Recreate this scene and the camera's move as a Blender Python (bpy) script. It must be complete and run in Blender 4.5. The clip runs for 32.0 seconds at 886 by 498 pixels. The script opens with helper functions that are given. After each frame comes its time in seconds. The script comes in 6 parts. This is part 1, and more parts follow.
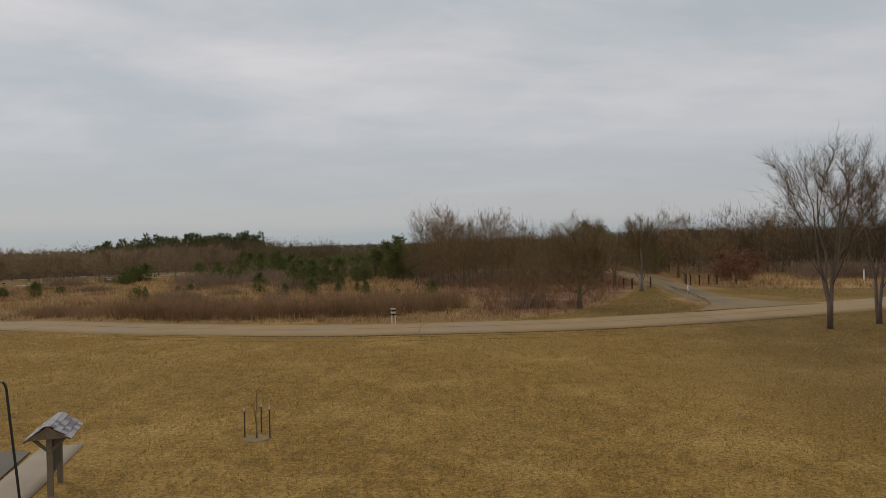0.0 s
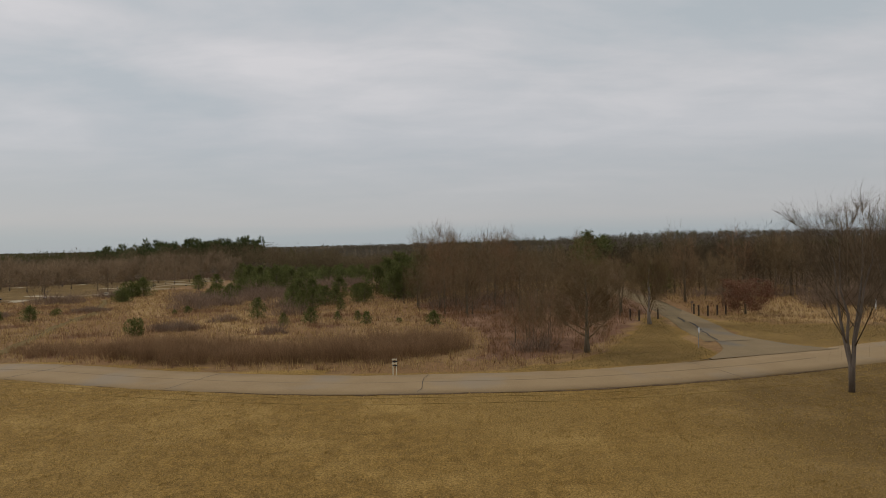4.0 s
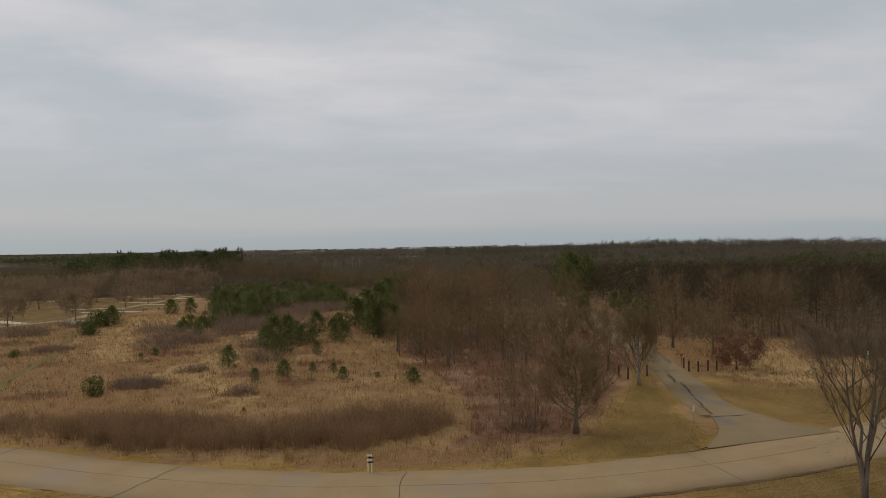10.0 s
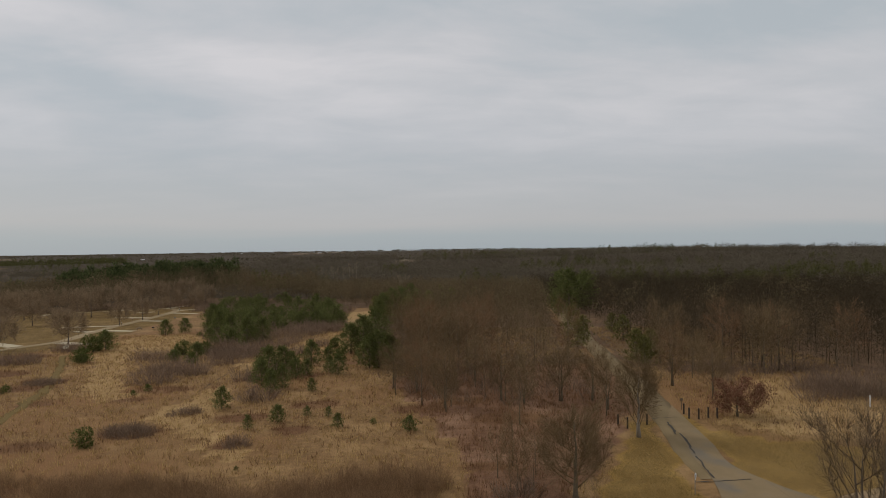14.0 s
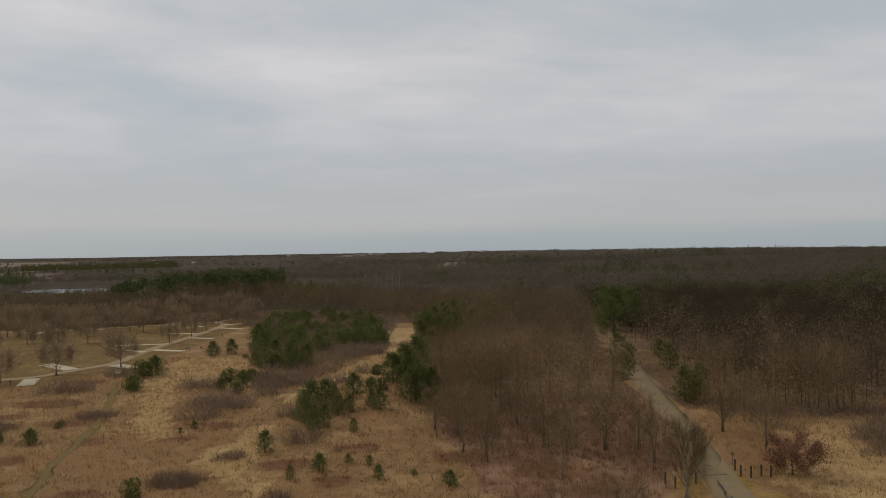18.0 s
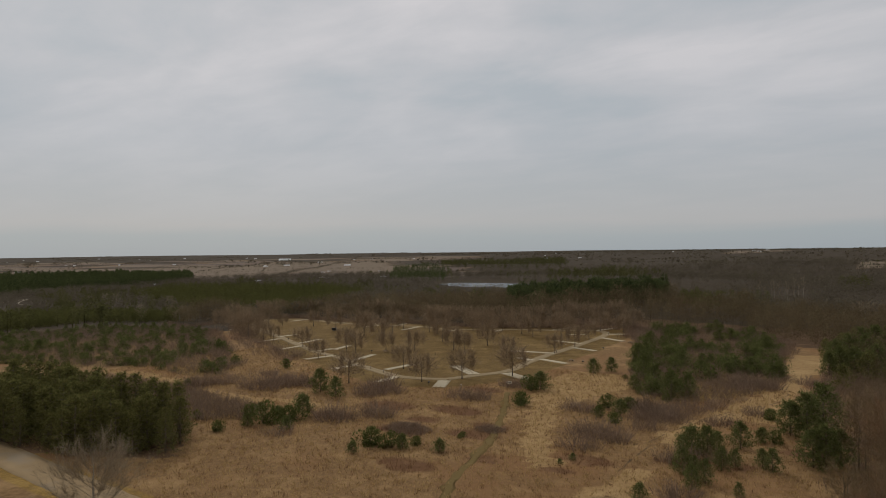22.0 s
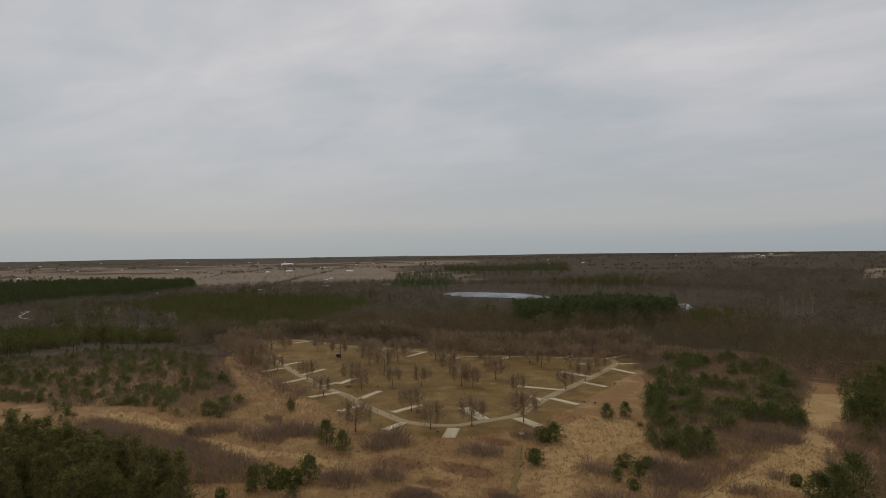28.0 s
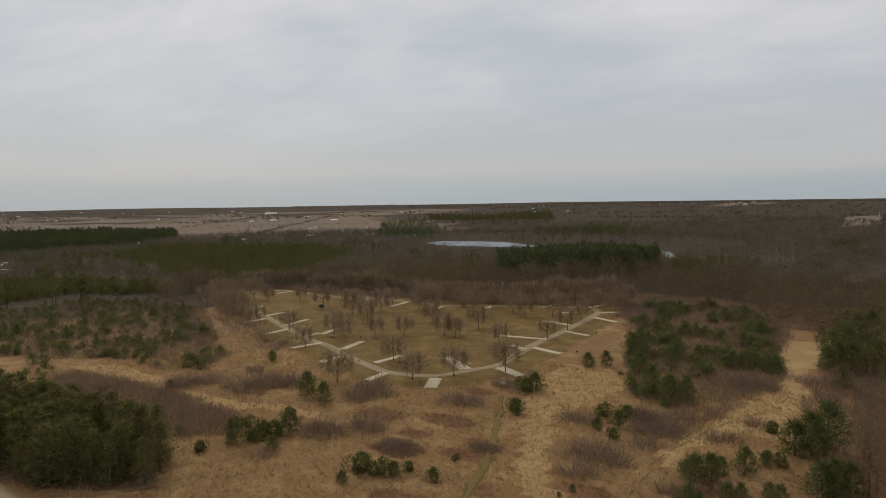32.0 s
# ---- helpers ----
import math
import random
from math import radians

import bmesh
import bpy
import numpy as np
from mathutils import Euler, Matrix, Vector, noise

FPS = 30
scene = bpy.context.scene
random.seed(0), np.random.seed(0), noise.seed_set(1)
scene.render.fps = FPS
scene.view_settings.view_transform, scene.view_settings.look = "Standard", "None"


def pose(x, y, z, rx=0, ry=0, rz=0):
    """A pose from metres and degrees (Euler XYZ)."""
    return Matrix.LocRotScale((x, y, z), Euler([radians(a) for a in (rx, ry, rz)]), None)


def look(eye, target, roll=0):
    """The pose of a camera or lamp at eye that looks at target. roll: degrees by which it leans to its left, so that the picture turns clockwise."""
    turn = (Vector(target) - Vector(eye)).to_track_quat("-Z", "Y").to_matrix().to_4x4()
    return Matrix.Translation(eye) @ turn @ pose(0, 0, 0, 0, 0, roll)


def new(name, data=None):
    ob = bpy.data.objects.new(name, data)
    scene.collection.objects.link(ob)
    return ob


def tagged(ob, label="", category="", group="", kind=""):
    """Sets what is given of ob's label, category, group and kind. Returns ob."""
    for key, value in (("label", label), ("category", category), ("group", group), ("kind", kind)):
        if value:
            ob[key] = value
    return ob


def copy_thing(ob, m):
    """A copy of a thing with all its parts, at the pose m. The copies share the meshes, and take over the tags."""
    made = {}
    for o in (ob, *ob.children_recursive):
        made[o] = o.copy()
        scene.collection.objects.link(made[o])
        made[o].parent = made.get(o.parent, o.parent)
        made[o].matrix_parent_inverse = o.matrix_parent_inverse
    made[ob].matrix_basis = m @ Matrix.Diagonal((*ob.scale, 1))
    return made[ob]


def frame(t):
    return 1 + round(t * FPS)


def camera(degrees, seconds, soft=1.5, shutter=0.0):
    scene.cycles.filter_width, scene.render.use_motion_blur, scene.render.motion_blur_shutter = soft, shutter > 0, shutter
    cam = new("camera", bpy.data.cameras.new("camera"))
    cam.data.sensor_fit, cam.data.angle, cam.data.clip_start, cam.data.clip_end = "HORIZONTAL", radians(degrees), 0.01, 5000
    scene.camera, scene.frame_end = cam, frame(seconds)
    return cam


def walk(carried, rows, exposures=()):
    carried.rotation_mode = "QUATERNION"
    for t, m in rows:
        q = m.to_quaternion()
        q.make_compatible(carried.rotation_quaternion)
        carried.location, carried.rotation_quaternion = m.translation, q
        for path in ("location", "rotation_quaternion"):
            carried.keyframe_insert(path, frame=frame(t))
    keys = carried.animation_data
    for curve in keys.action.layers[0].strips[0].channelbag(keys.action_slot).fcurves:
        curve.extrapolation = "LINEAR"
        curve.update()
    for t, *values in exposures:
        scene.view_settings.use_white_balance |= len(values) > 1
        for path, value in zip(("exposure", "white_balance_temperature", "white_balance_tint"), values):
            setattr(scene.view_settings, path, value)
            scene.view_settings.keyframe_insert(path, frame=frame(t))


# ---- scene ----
from bpy import data as D

cam = camera(68.57, 32.0, soft=0.55)

# seconds, eye x y z, yaw to the left, pitch, roll
PATH = (
    (0.0, 0.00, 0.02, 6.22, 0.03, -0.17, -1.26),
    (0.5, -0.01, 0.28, 6.73, 0.12, -0.21, -1.31),
    (1.0, -0.03, 0.52, 7.35, 0.14, -0.26, -1.34),
    (1.5, -0.03, 0.73, 7.86, 0.14, -0.28, -1.32),
    (2.0, -0.04, 0.93, 8.29, 0.16, -0.29, -1.28),
    (2.5, -0.07, 1.16, 8.70, 0.24, -0.25, -1.25),
    (3.0, -0.10, 1.40, 9.11, 0.28, -0.26, -1.19),
    (3.5, -0.11, 1.66, 9.55, 0.21, -0.25, -1.17),
    (5.5, -0.10, 2.84, 11.42, -0.22, -0.21, -1.05),
    (6.0, -0.07, 3.10, 11.92, -0.30, -0.22, -1.04),
    (6.5, -0.04, 3.39, 12.42, -0.33, -0.20, -1.02),
    (7.0, -0.02, 3.73, 12.91, -0.48, -0.20, -0.95),
    (7.5, 0.00, 4.11, 13.39, -0.59, -0.21, -0.90),
    (8.0, 0.01, 4.47, 13.87, -0.83, -0.19, -0.81),
    (8.5, 0.03, 4.82, 14.36, -1.01, -0.13, -0.83),
    (9.0, 0.04, 5.15, 14.86, -1.15, -0.11, -0.77),
    (9.5, 0.05, 5.49, 15.38, -1.37, -0.06, -0.69),
    (10.0, 0.06, 5.79, 15.90, -1.51, 0.01, -0.76),
    (10.5, 0.08, 6.04, 16.46, -1.55, 0.02, -0.73),
    (11.0, 0.10, 6.24, 17.07, -1.58, 0.04, -0.72),
    (11.5, 0.12, 6.42, 17.70, -1.65, 0.05, -0.70),
    (12.0, 0.15, 6.57, 18.34, -1.69, 0.06, -0.70),
    (12.5, 0.18, 6.71, 19.00, -1.69, 0.06, -0.69),
    (13.0, 0.19, 6.83, 19.69, -1.71, 0.08, -0.67),
    (13.5, 0.18, 6.93, 20.41, -1.74, 0.08, -0.65),
    (14.0, 0.18, 7.02, 21.16, -1.76, 0.11, -0.62),
    (14.5, 0.17, 7.10, 21.93, -1.78, 0.10, -0.61),
    (16.5, 0.04, 7.38, 24.98, -1.97, 0.13, -0.56),
    (17.0, 0.04, 7.45, 25.70, -2.00, 0.12, -0.55),
    (17.5, 0.17, 7.59, 26.42, -2.01, 0.15, -0.55),
    (18.0, 0.58, 7.90, 27.14, 2.03, 0.19, -0.82),
    (18.5, 1.24, 8.48, 27.90, 16.66, 0.46, -0.42),
    (19.0, 1.82, 9.19, 28.79, 25.95, 0.55, -0.49),
    (19.5, 2.15, 9.67, 29.78, 33.50, 0.44, -0.75),
    (20.0, 2.25, 9.85, 30.79, 34.53, 0.20, -0.58),
    (20.5, 2.17, 9.89, 31.73, 34.84, 0.13, -0.62),
    (21.0, 1.94, 9.88, 32.61, 34.93, 0.12, -0.63),
    (21.5, 1.63, 9.87, 33.48, 34.96, 0.10, -0.64),
    (22.0, 1.30, 9.87, 34.36, 34.97, 0.09, -0.69),
    (22.5, 0.99, 9.89, 35.30, 34.99, 0.09, -0.68),
    (23.0, 0.73, 9.91, 36.27, 35.01, 0.07, -0.70),
    (23.5, 0.45, 9.94, 37.25, 35.03, 0.06, -0.71),
    (24.0, 0.14, 10.03, 38.22, 35.08, 0.05, -0.75),
    (24.5, -0.23, 10.19, 39.18, 35.13, 0.05, -0.79),
    (25.0, -0.66, 10.44, 40.12, 35.16, 0.06, -0.82),
    (25.5, -1.16, 10.76, 41.07, 35.17, 0.07, -0.83),
    (27.5, -2.76, 12.51, 44.68, 35.16, 0.20, -0.76),
    (28.0, -2.93, 12.89, 45.31, 35.15, 0.25, -0.74),
    (28.5, -3.02, 13.22, 45.75, 34.76, 0.30, -0.76),
    (29.0, -3.05, 13.47, 45.98, 34.44, 0.08, -0.75),
    (29.5, -3.05, 13.67, 46.03, 34.29, -0.15, -0.79),
    (30.0, -3.04, 13.87, 45.97, 34.17, -0.19, -0.85),
    (30.5, -3.08, 14.18, 45.85, 34.06, -0.52, -0.86),
    (31.0, -3.25, 14.63, 45.75, 34.03, -1.32, -0.87),
    (31.5, -3.52, 15.21, 45.67, 33.98, -2.79, -0.84),
    (32.0, -3.81, 15.85, 45.61, 33.91, -4.29, -0.85),
)


def eye_pose(x, y, z, yaw, pitch, roll):
    return pose(x, y, z, 90 + pitch, 0, yaw) @ pose(0, 0, 0, 0, 0, roll)


walk(cam, [(row[0], eye_pose(*row[1:])) for row in PATH],
     exposures=((0.0, 0.02), (17.5, 0.02), (20.0, -0.1), (30.0, -0.1), (31.0, -0.04), (32.0, 0.1)))


# ---------------------------------------------------------------- light
def make_world():
    world = D.worlds.new("overcast_sky")
    scene.world = world
    world.use_nodes = True
    nt = world.node_tree
    nt.nodes.clear()
    N, K = nt.nodes.new, nt.links.new
    out, bg = N("ShaderNodeOutputWorld"), N("ShaderNodeBackground")
    sky = N("ShaderNodeTexSky")
    sky.sky_type, sky.sun_disc = "NISHITA", False
    sky.sun_elevation, sky.sun_rotation = radians(38), radians(-60)
    co, sep = N("ShaderNodeTexCoord"), N("ShaderNodeSeparateXYZ")
    K(co.outputs["Generated"], sep.inputs[0])
    # cloud deck: the direction laid out on a flat layer far above
    up = N("ShaderNodeMath"); up.operation = "MAXIMUM"; up.inputs[1].default_value = 0.0
    K(sep.outputs[2], up.inputs[0])
    add = N("ShaderNodeMath"); add.operation = "ADD"; add.inputs[1].default_value = 0.16
    K(up.outputs[0], add.inputs[0])
    flat = N("ShaderNodeCombineXYZ")
    for n in (0, 1):
        d = N("ShaderNodeMath"); d.operation = "DIVIDE"
        K(sep.outputs[n], d.inputs[0]); K(add.outputs[0], d.inputs[1]); K(d.outputs[0], flat.inputs[n])
    place = N("ShaderNodeMapping")
    place.inputs["Rotation"].default_value = (0, 0, radians(-28))
    place.inputs["Scale"].default_value = (0.62, 1.0, 1.0)
    place.inputs["Location"].default_value = (2.4, 0.7, 0.0)
    K(flat.outputs[0], place.inputs[0])
    big = N("ShaderNodeTexNoise"); big.inputs["Scale"].default_value = 0.8; big.inputs["Detail"].default_value = 5; big.inputs["Roughness"].default_value = 0.5; big.inputs["Distortion"].default_value = 0.5
    K(place.outputs[0], big.inputs["Vector"])
    ramp = N("ShaderNodeValToRGB")
    el = ramp.color_ramp.elements
    el[0].position, el[0].color = 0.39, (0.445, 0.485, 0.515, 1)
    el[1].position, el[1].color = 0.60, (0.665, 0.645, 0.655, 1)
    m = el.new(0.5); m.color = (0.552, 0.556, 0.574, 1)
    fine = N("ShaderNodeTexNoise"); fine.inputs["Scale"].default_value = 2.3; fine.inputs["Detail"].default_value = 7; fine.inputs["Roughness"].default_value = 0.58; fine.inputs["Distortion"].default_value = 0.3
    K(place.outputs[0], fine.inputs["Vector"])
    share = N("ShaderNodeMix"); share.data_type = "FLOAT"; share.inputs["Factor"].default_value = 0.38
    K(big.outputs["Fac"], share.inputs["A"]); K(fine.outputs["Fac"], share.inputs["B"])
    K(share.outputs["Result"], ramp.inputs[0])
    # towards the horizon: a pale warm belt, then a blue-grey one
    low = N("ShaderNodeValToRGB")
    le = low.color_ramp.elements
    le[0].position, le[0].color = 0.0, (0.355, 0.395, 0.425, 1)
    le[1].position, le[1].color = 0.30, (0.55, 0.555, 0.575, 1)
    for p, c in ((0.022, (0.37, 0.41, 0.435)), (0.042, (0.445, 0.446, 0.455)), (0.09, (0.44, 0.45, 0.465)), (0.17, (0.435, 0.46, 0.49))):
        e = le.new(p); e.color = (*c, 1)
    bend = N("ShaderNodeMath"); bend.operation = "MULTIPLY_ADD"; bend.inputs[1].default_value = 0.03
    K(big.outputs["Fac"], bend.inputs[0]); K(sep.outputs[2], bend.inputs[2])
    sub = N("ShaderNodeMath"); sub.operation = "SUBTRACT"; sub.inputs[1].default_value = 0.015
    K(bend.outputs[0], sub.inputs[0]); K(sub.outputs[0], low.inputs[0])
    grade = N("ShaderNodeMapRange"); grade.inputs["From Min"].default_value = 0.03; grade.inputs["From Max"].default_value = 0.30
    K(sep.outputs[2], grade.inputs["Value"])
    mix = N("ShaderNodeMix"); mix.data_type = "RGBA"
    K(grade.outputs[0], mix.inputs["Factor"]); K(low.outputs[0], mix.inputs["A"]); K(ramp.outputs[0], mix.inputs["B"])
    # a little of the clear sky shows through the deck
    dim = N("ShaderNodeMix"); dim.data_type = "RGBA"; dim.blend_type = "MULTIPLY"; dim.inputs["Factor"].default_value = 1.0
    dim.inputs["B"].default_value = (0.08, 0.08, 0.08, 1)
    K(sky.outputs[0], dim.inputs["A"])
    both = N("ShaderNodeMix"); both.data_type = "RGBA"; both.inputs["Factor"].default_value = 0.93
    K(dim.outputs["Result"], both.inputs["A"]); K(mix.outputs["Result"], both.inputs["B"])
    K(both.outputs["Result"], bg.inputs[0]); bg.inputs[1].default_value = 1.0
    K(bg.outputs[0], out.inputs[0])


make_world()
sun_data = D.lights.new("sun", "SUN")
sun_data.energy, sun_data.angle, sun_data.color = 0.9, radians(14), (1.0, 0.95, 0.88)
sun = new("sun", sun_data)
sun.matrix_world = look((-60, 35, 60), (0, 0, 0))


# ---------------------------------------------------------------- materials
def material(name, dark, light, size, rough=0.9, bump=0.3, fine=8.0, vary=0.0, islands=False, metal=0.0, stretch=(1, 1, 1), spots=None, thin=0.0):
    """A surface between two colours: broad patches, fine grain, relief; vary: difference from piece to piece."""
    mat = D.materials.new(name)
    mat.use_nodes = True
    nt = mat.node_tree
    N, K = nt.nodes.new, nt.links.new
    b = nt.nodes["Principled BSDF"]
    b.inputs["Roughness"].default_value, b.inputs["Metallic"].default_value = rough, metal
    b.inputs["Specular IOR Level"].default_value = 0.08 if rough > 0.75 else 0.3
    co, mp = N("ShaderNodeTexCoord"), N("ShaderNodeMapping")
    mp.inputs["Scale"].default_value = stretch
    K(co.outputs["Object"], mp.inputs[0])
    n1, n2 = N("ShaderNodeTexNoise"), N("ShaderNodeTexNoise")
    n1.inputs["Scale"].default_value, n1.inputs["Detail"].default_value = 1.0 / size, 4
    n2.inputs["Scale"].default_value, n2.inputs["Detail"].default_value = fine / size, 3
    K(mp.outputs[0], n1.inputs["Vector"]); K(mp.outputs[0], n2.inputs["Vector"])
    a = N("ShaderNodeMath"); a.operation = "MULTIPLY_ADD"; a.inputs[1].default_value = 0.55
    K(n2.outputs["Fac"], a.inputs[0])
    h = N("ShaderNodeMath"); h.operation = "MULTIPLY"; h.inputs[1].default_value = 0.45
    K(n1.outputs["Fac"], h.inputs[0]); K(h.outputs[0], a.inputs[2])
    fac = a.outputs[0]
    if vary:
        rnd = N("ShaderNodeNewGeometry").outputs["Random Per Island"] if islands else N("ShaderNodeObjectInfo").outputs["Random"]
        s = N("ShaderNodeMath"); s.operation = "SUBTRACT"; s.inputs[1].default_value = 0.5; K(rnd, s.inputs[0])
        v = N("ShaderNodeMath"); v.operation = "MULTIPLY_ADD"; v.inputs[1].default_value = vary
        K(s.outputs[0], v.inputs[0]); K(fac, v.inputs[2]); fac = v.outputs[0]
    r = N("ShaderNodeValToRGB")
    e = r.color_ramp.elements
    e[0].position, e[0].color = 0.28, (*dark, 1)
    e[1].position, e[1].color = 0.72, (*light, 1)
    K(fac, r.inputs[0])
    colour = r.outputs[0]
    if spots:
        n3 = N("ShaderNodeTexNoise"); n3.inputs["Scale"].default_value = spots[1]; n3.inputs["Detail"].default_value = 5
        K(mp.outputs[0], n3.inputs["Vector"])
        g = N("ShaderNodeMapRange"); g.inputs["From Min"].default_value = 0.52; g.inputs["From Max"].default_value = 0.68
        K(n3.outputs["Fac"], g.inputs["Value"])
        mx = N("ShaderNodeMix"); mx.data_type = "RGBA"; mx.inputs["B"].default_value = (*spots[0], 1)
        K(g.outputs[0], mx.inputs["Factor"]); K(colour, mx.inputs["A"]); colour = mx.outputs["Result"]
    K(colour, b.inputs["Base Color"])
    if thin:
        tr, both = N("ShaderNodeBsdfTranslucent"), N("ShaderNodeMixShader")
        both.inputs[0].default_value = thin
        K(colour, tr.inputs[0]); K(b.outputs[0], both.inputs[1]); K(tr.outputs[0], both.inputs[2])
        K(both.outputs[0], nt.nodes["Material Output"].inputs[0])
    if bump:
        bp = N("ShaderNodeBump"); bp.inputs["Strength"].default_value = bump; bp.inputs["Distance"].default_value = size / fine
        K(n2.outputs["Fac"], bp.inputs["Height"]); K(bp.outputs[0], b.inputs["Normal"])
    return mat


M_road = material("worn_concrete_road", (0.2673, 0.1830, 0.0955), (0.3779, 0.2666, 0.1440), 3.0, 0.85, 0.15, 30, spots=((0.295, 0.226, 0.148), 0.16))
M_branch = material("weathered_asphalt", (0.1729, 0.1260, 0.0662), (0.2660, 0.1956, 0.1036), 2.5, 0.85, 0.2, 30, spots=((0.2, 0.148, 0.085), 0.2))
M_mouth = material("worn_junction_asphalt", (0.1956, 0.1411, 0.0759), (0.2957, 0.2156, 0.1202), 2.5, 0.85, 0.2, 30, spots=((0.185, 0.152, 0.11), 0.2))
M_crack = material("crack_filler", (0.05, 0.043, 0.035), (0.09, 0.078, 0.065), 0.5, 0.8, 0.2)
M_pad = material("pale_concrete_pad", (0.4229, 0.3514, 0.2351), (0.5799, 0.4909, 0.3371), 2.0, 0.8, 0.1, 20)
M_loop = material("pale_asphalt", (0.2506, 0.1851, 0.1010), (0.3693, 0.2766, 0.1563), 2.5, 0.85, 0.1, 20)
M_trail = material("mown_trail_grass", (0.135, 0.092, 0.033), (0.215, 0.148, 0.056), 0.6, 0.95, 0.5, 8)
M_bark = material("grey_bark", (0.103, 0.082, 0.0541), (0.2266, 0.185, 0.123), 0.25, 0.95, 0.5, 8, stretch=(1, 1, 0.25))
M_bark_pale = material("pale_bark", (0.20, 0.17, 0.135), (0.36, 0.31, 0.25), 0.25, 0.95, 0.4, 8, stretch=(1, 1, 0.3))
M_twig = material("bare_twigs", (0.1339, 0.092, 0.0476), (0.2678, 0.19, 0.1025), 4.0, 0.95, 0, vary=0.5, islands=True)
M_bark_dark = material("dark_bark", (0.0938, 0.0750, 0.0585), (0.2344, 0.1913, 0.1560), 0.25, 0.95, 0.5, 8, stretch=(1, 1, 0.25))
M_twig_dark = material("dark_twigs", (0.0870, 0.0621, 0.0384), (0.2175, 0.1593, 0.1020), 4.0, 0.95, 0, vary=0.4, islands=True)
M_camp = material("campground_twigs", (0.1715, 0.1214, 0.0735), (0.3908, 0.2853, 0.1776), 4.0, 0.95, 0, vary=0.3, islands=True, thin=0.4)
M_scrub = material("scrub_twigs", (0.1558, 0.1057, 0.0706), (0.3340, 0.2364, 0.1643), 8.0, 0.95, 0, vary=0.4, islands=True, thin=0.4)
M_twig_pale = material("pale_twigs", (0.1955, 0.1502, 0.0986), (0.357, 0.2846, 0.1904), 4.0, 0.95, 0, vary=0.5, islands=True)
M_twig_red = material("ruddy_twigs", (0.1545, 0.088, 0.0459), (0.309, 0.19, 0.1025), 4.0, 0.95, 0, vary=0.5, islands=True)
M_wood = material("woodland_twigs", (0.0808, 0.0599, 0.0313), (0.2184, 0.1619, 0.0898), 26.0, 0.95, 0, vary=0.16, islands=True, thin=0.45)
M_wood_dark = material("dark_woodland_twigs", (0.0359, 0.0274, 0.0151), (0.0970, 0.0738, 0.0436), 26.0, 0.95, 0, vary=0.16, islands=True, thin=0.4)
M_wood_red = material("ruddy_woodland_twigs", (0.0857, 0.0576, 0.0311), (0.1964, 0.1357, 0.0761), 26.0, 0.95, 0, vary=0.18, islands=True, thin=0.45)
M_wood_pale = material("greyish_woodland_twigs", (0.1087, 0.0845, 0.0439), (0.2682, 0.2112, 0.1155), 26.0, 0.95, 0, vary=0.18, islands=True, thin=0.45)
M_wood_far = material("far_woodland_twigs", (0.0882, 0.0714, 0.0485), (0.1944, 0.1620, 0.1142), 60.0, 0.95, 0, vary=0.1, islands=True, thin=0.45)
M_brush = material("thicket_twigs", (0.1724, 0.1026, 0.054), (0.383, 0.2445, 0.1323), 6.0, 0.95, 0, vary=0.6, islands=True, thin=0.45)
M_pine = material("pine_needles", (0.0859, 0.0964, 0.0272), (0.2174, 0.2284, 0.0815), 3.0, 0.8, 0, vary=0.6, islands=True, thin=0.45)
M_pine_far = material("plantation_needles", (0.0708, 0.0714, 0.0203), (0.1529, 0.1473, 0.0498), 40.0, 0.85, 0, vary=0.32, islands=True, thin=0.45)
M_pine_dark = material("dark_pine_needles", (0.0590, 0.0583, 0.0193), (0.1474, 0.1389, 0.0535), 30.0, 0.85, 0, vary=0.36, islands=True, thin=0.45)
M_ridge = material("ridge_pine_needles", (0.0450, 0.0585, 0.0208), (0.1237, 0.1387, 0.0528), 14.0, 0.85, 0, vary=0.4, islands=True, thin=0.45)
M_grove = material("grove_needles", (0.095, 0.092, 0.028), (0.25, 0.232, 0.080), 6.0, 0.85, 0, vary=0.6, islands=True, thin=0.45)
M_juniper = material("juniper_foliage", (0.0660, 0.0768, 0.0192), (0.1613, 0.1760, 0.0544), 2.0, 0.85, 0, vary=0.6, islands=True, thin=0.45)
M_rust_leaf = material("clinging_oak_leaves", (0.135, 0.06, 0.036), (0.31, 0.165, 0.102), 1.5, 0.9, 0, vary=0.7, islands=True)
M_straw = material("dry_prairie_grass", (0.2718, 0.1715, 0.0713), (0.5636, 0.3938, 0.1781), 9.0, 0.95, 0, vary=0.6, islands=True, thin=0.45)
M_rustgrass = material("dry_rusty_stems", (0.1640, 0.0883, 0.0457), (0.3371, 0.1977, 0.1031), 6.0, 0.95, 0, vary=0.6, islands=True, thin=0.45)
M_turf = material("dormant_turf", (0.26, 0.17, 0.052), (0.50, 0.345, 0.125), 3.0, 0.95, 0, vary=0.7, islands=True, thin=0.45)
M_verge = material("verge_turf", (0.15, 0.118, 0.044), (0.42, 0.3, 0.13), 2.0, 0.95, 0, vary=0.8, islands=True, thin=0.45)
M_post = material("dark_wood_post", (0.045, 0.033, 0.025), (0.10, 0.078, 0.06), 0.2, 0.9, 0.4, stretch=(1, 1, 0.2))
M_timber = material("weathered_timber", (0.13, 0.092, 0.062), (0.25, 0.185, 0.13), 0.25, 0.85, 0.3, stretch=(1, 1, 0.3))
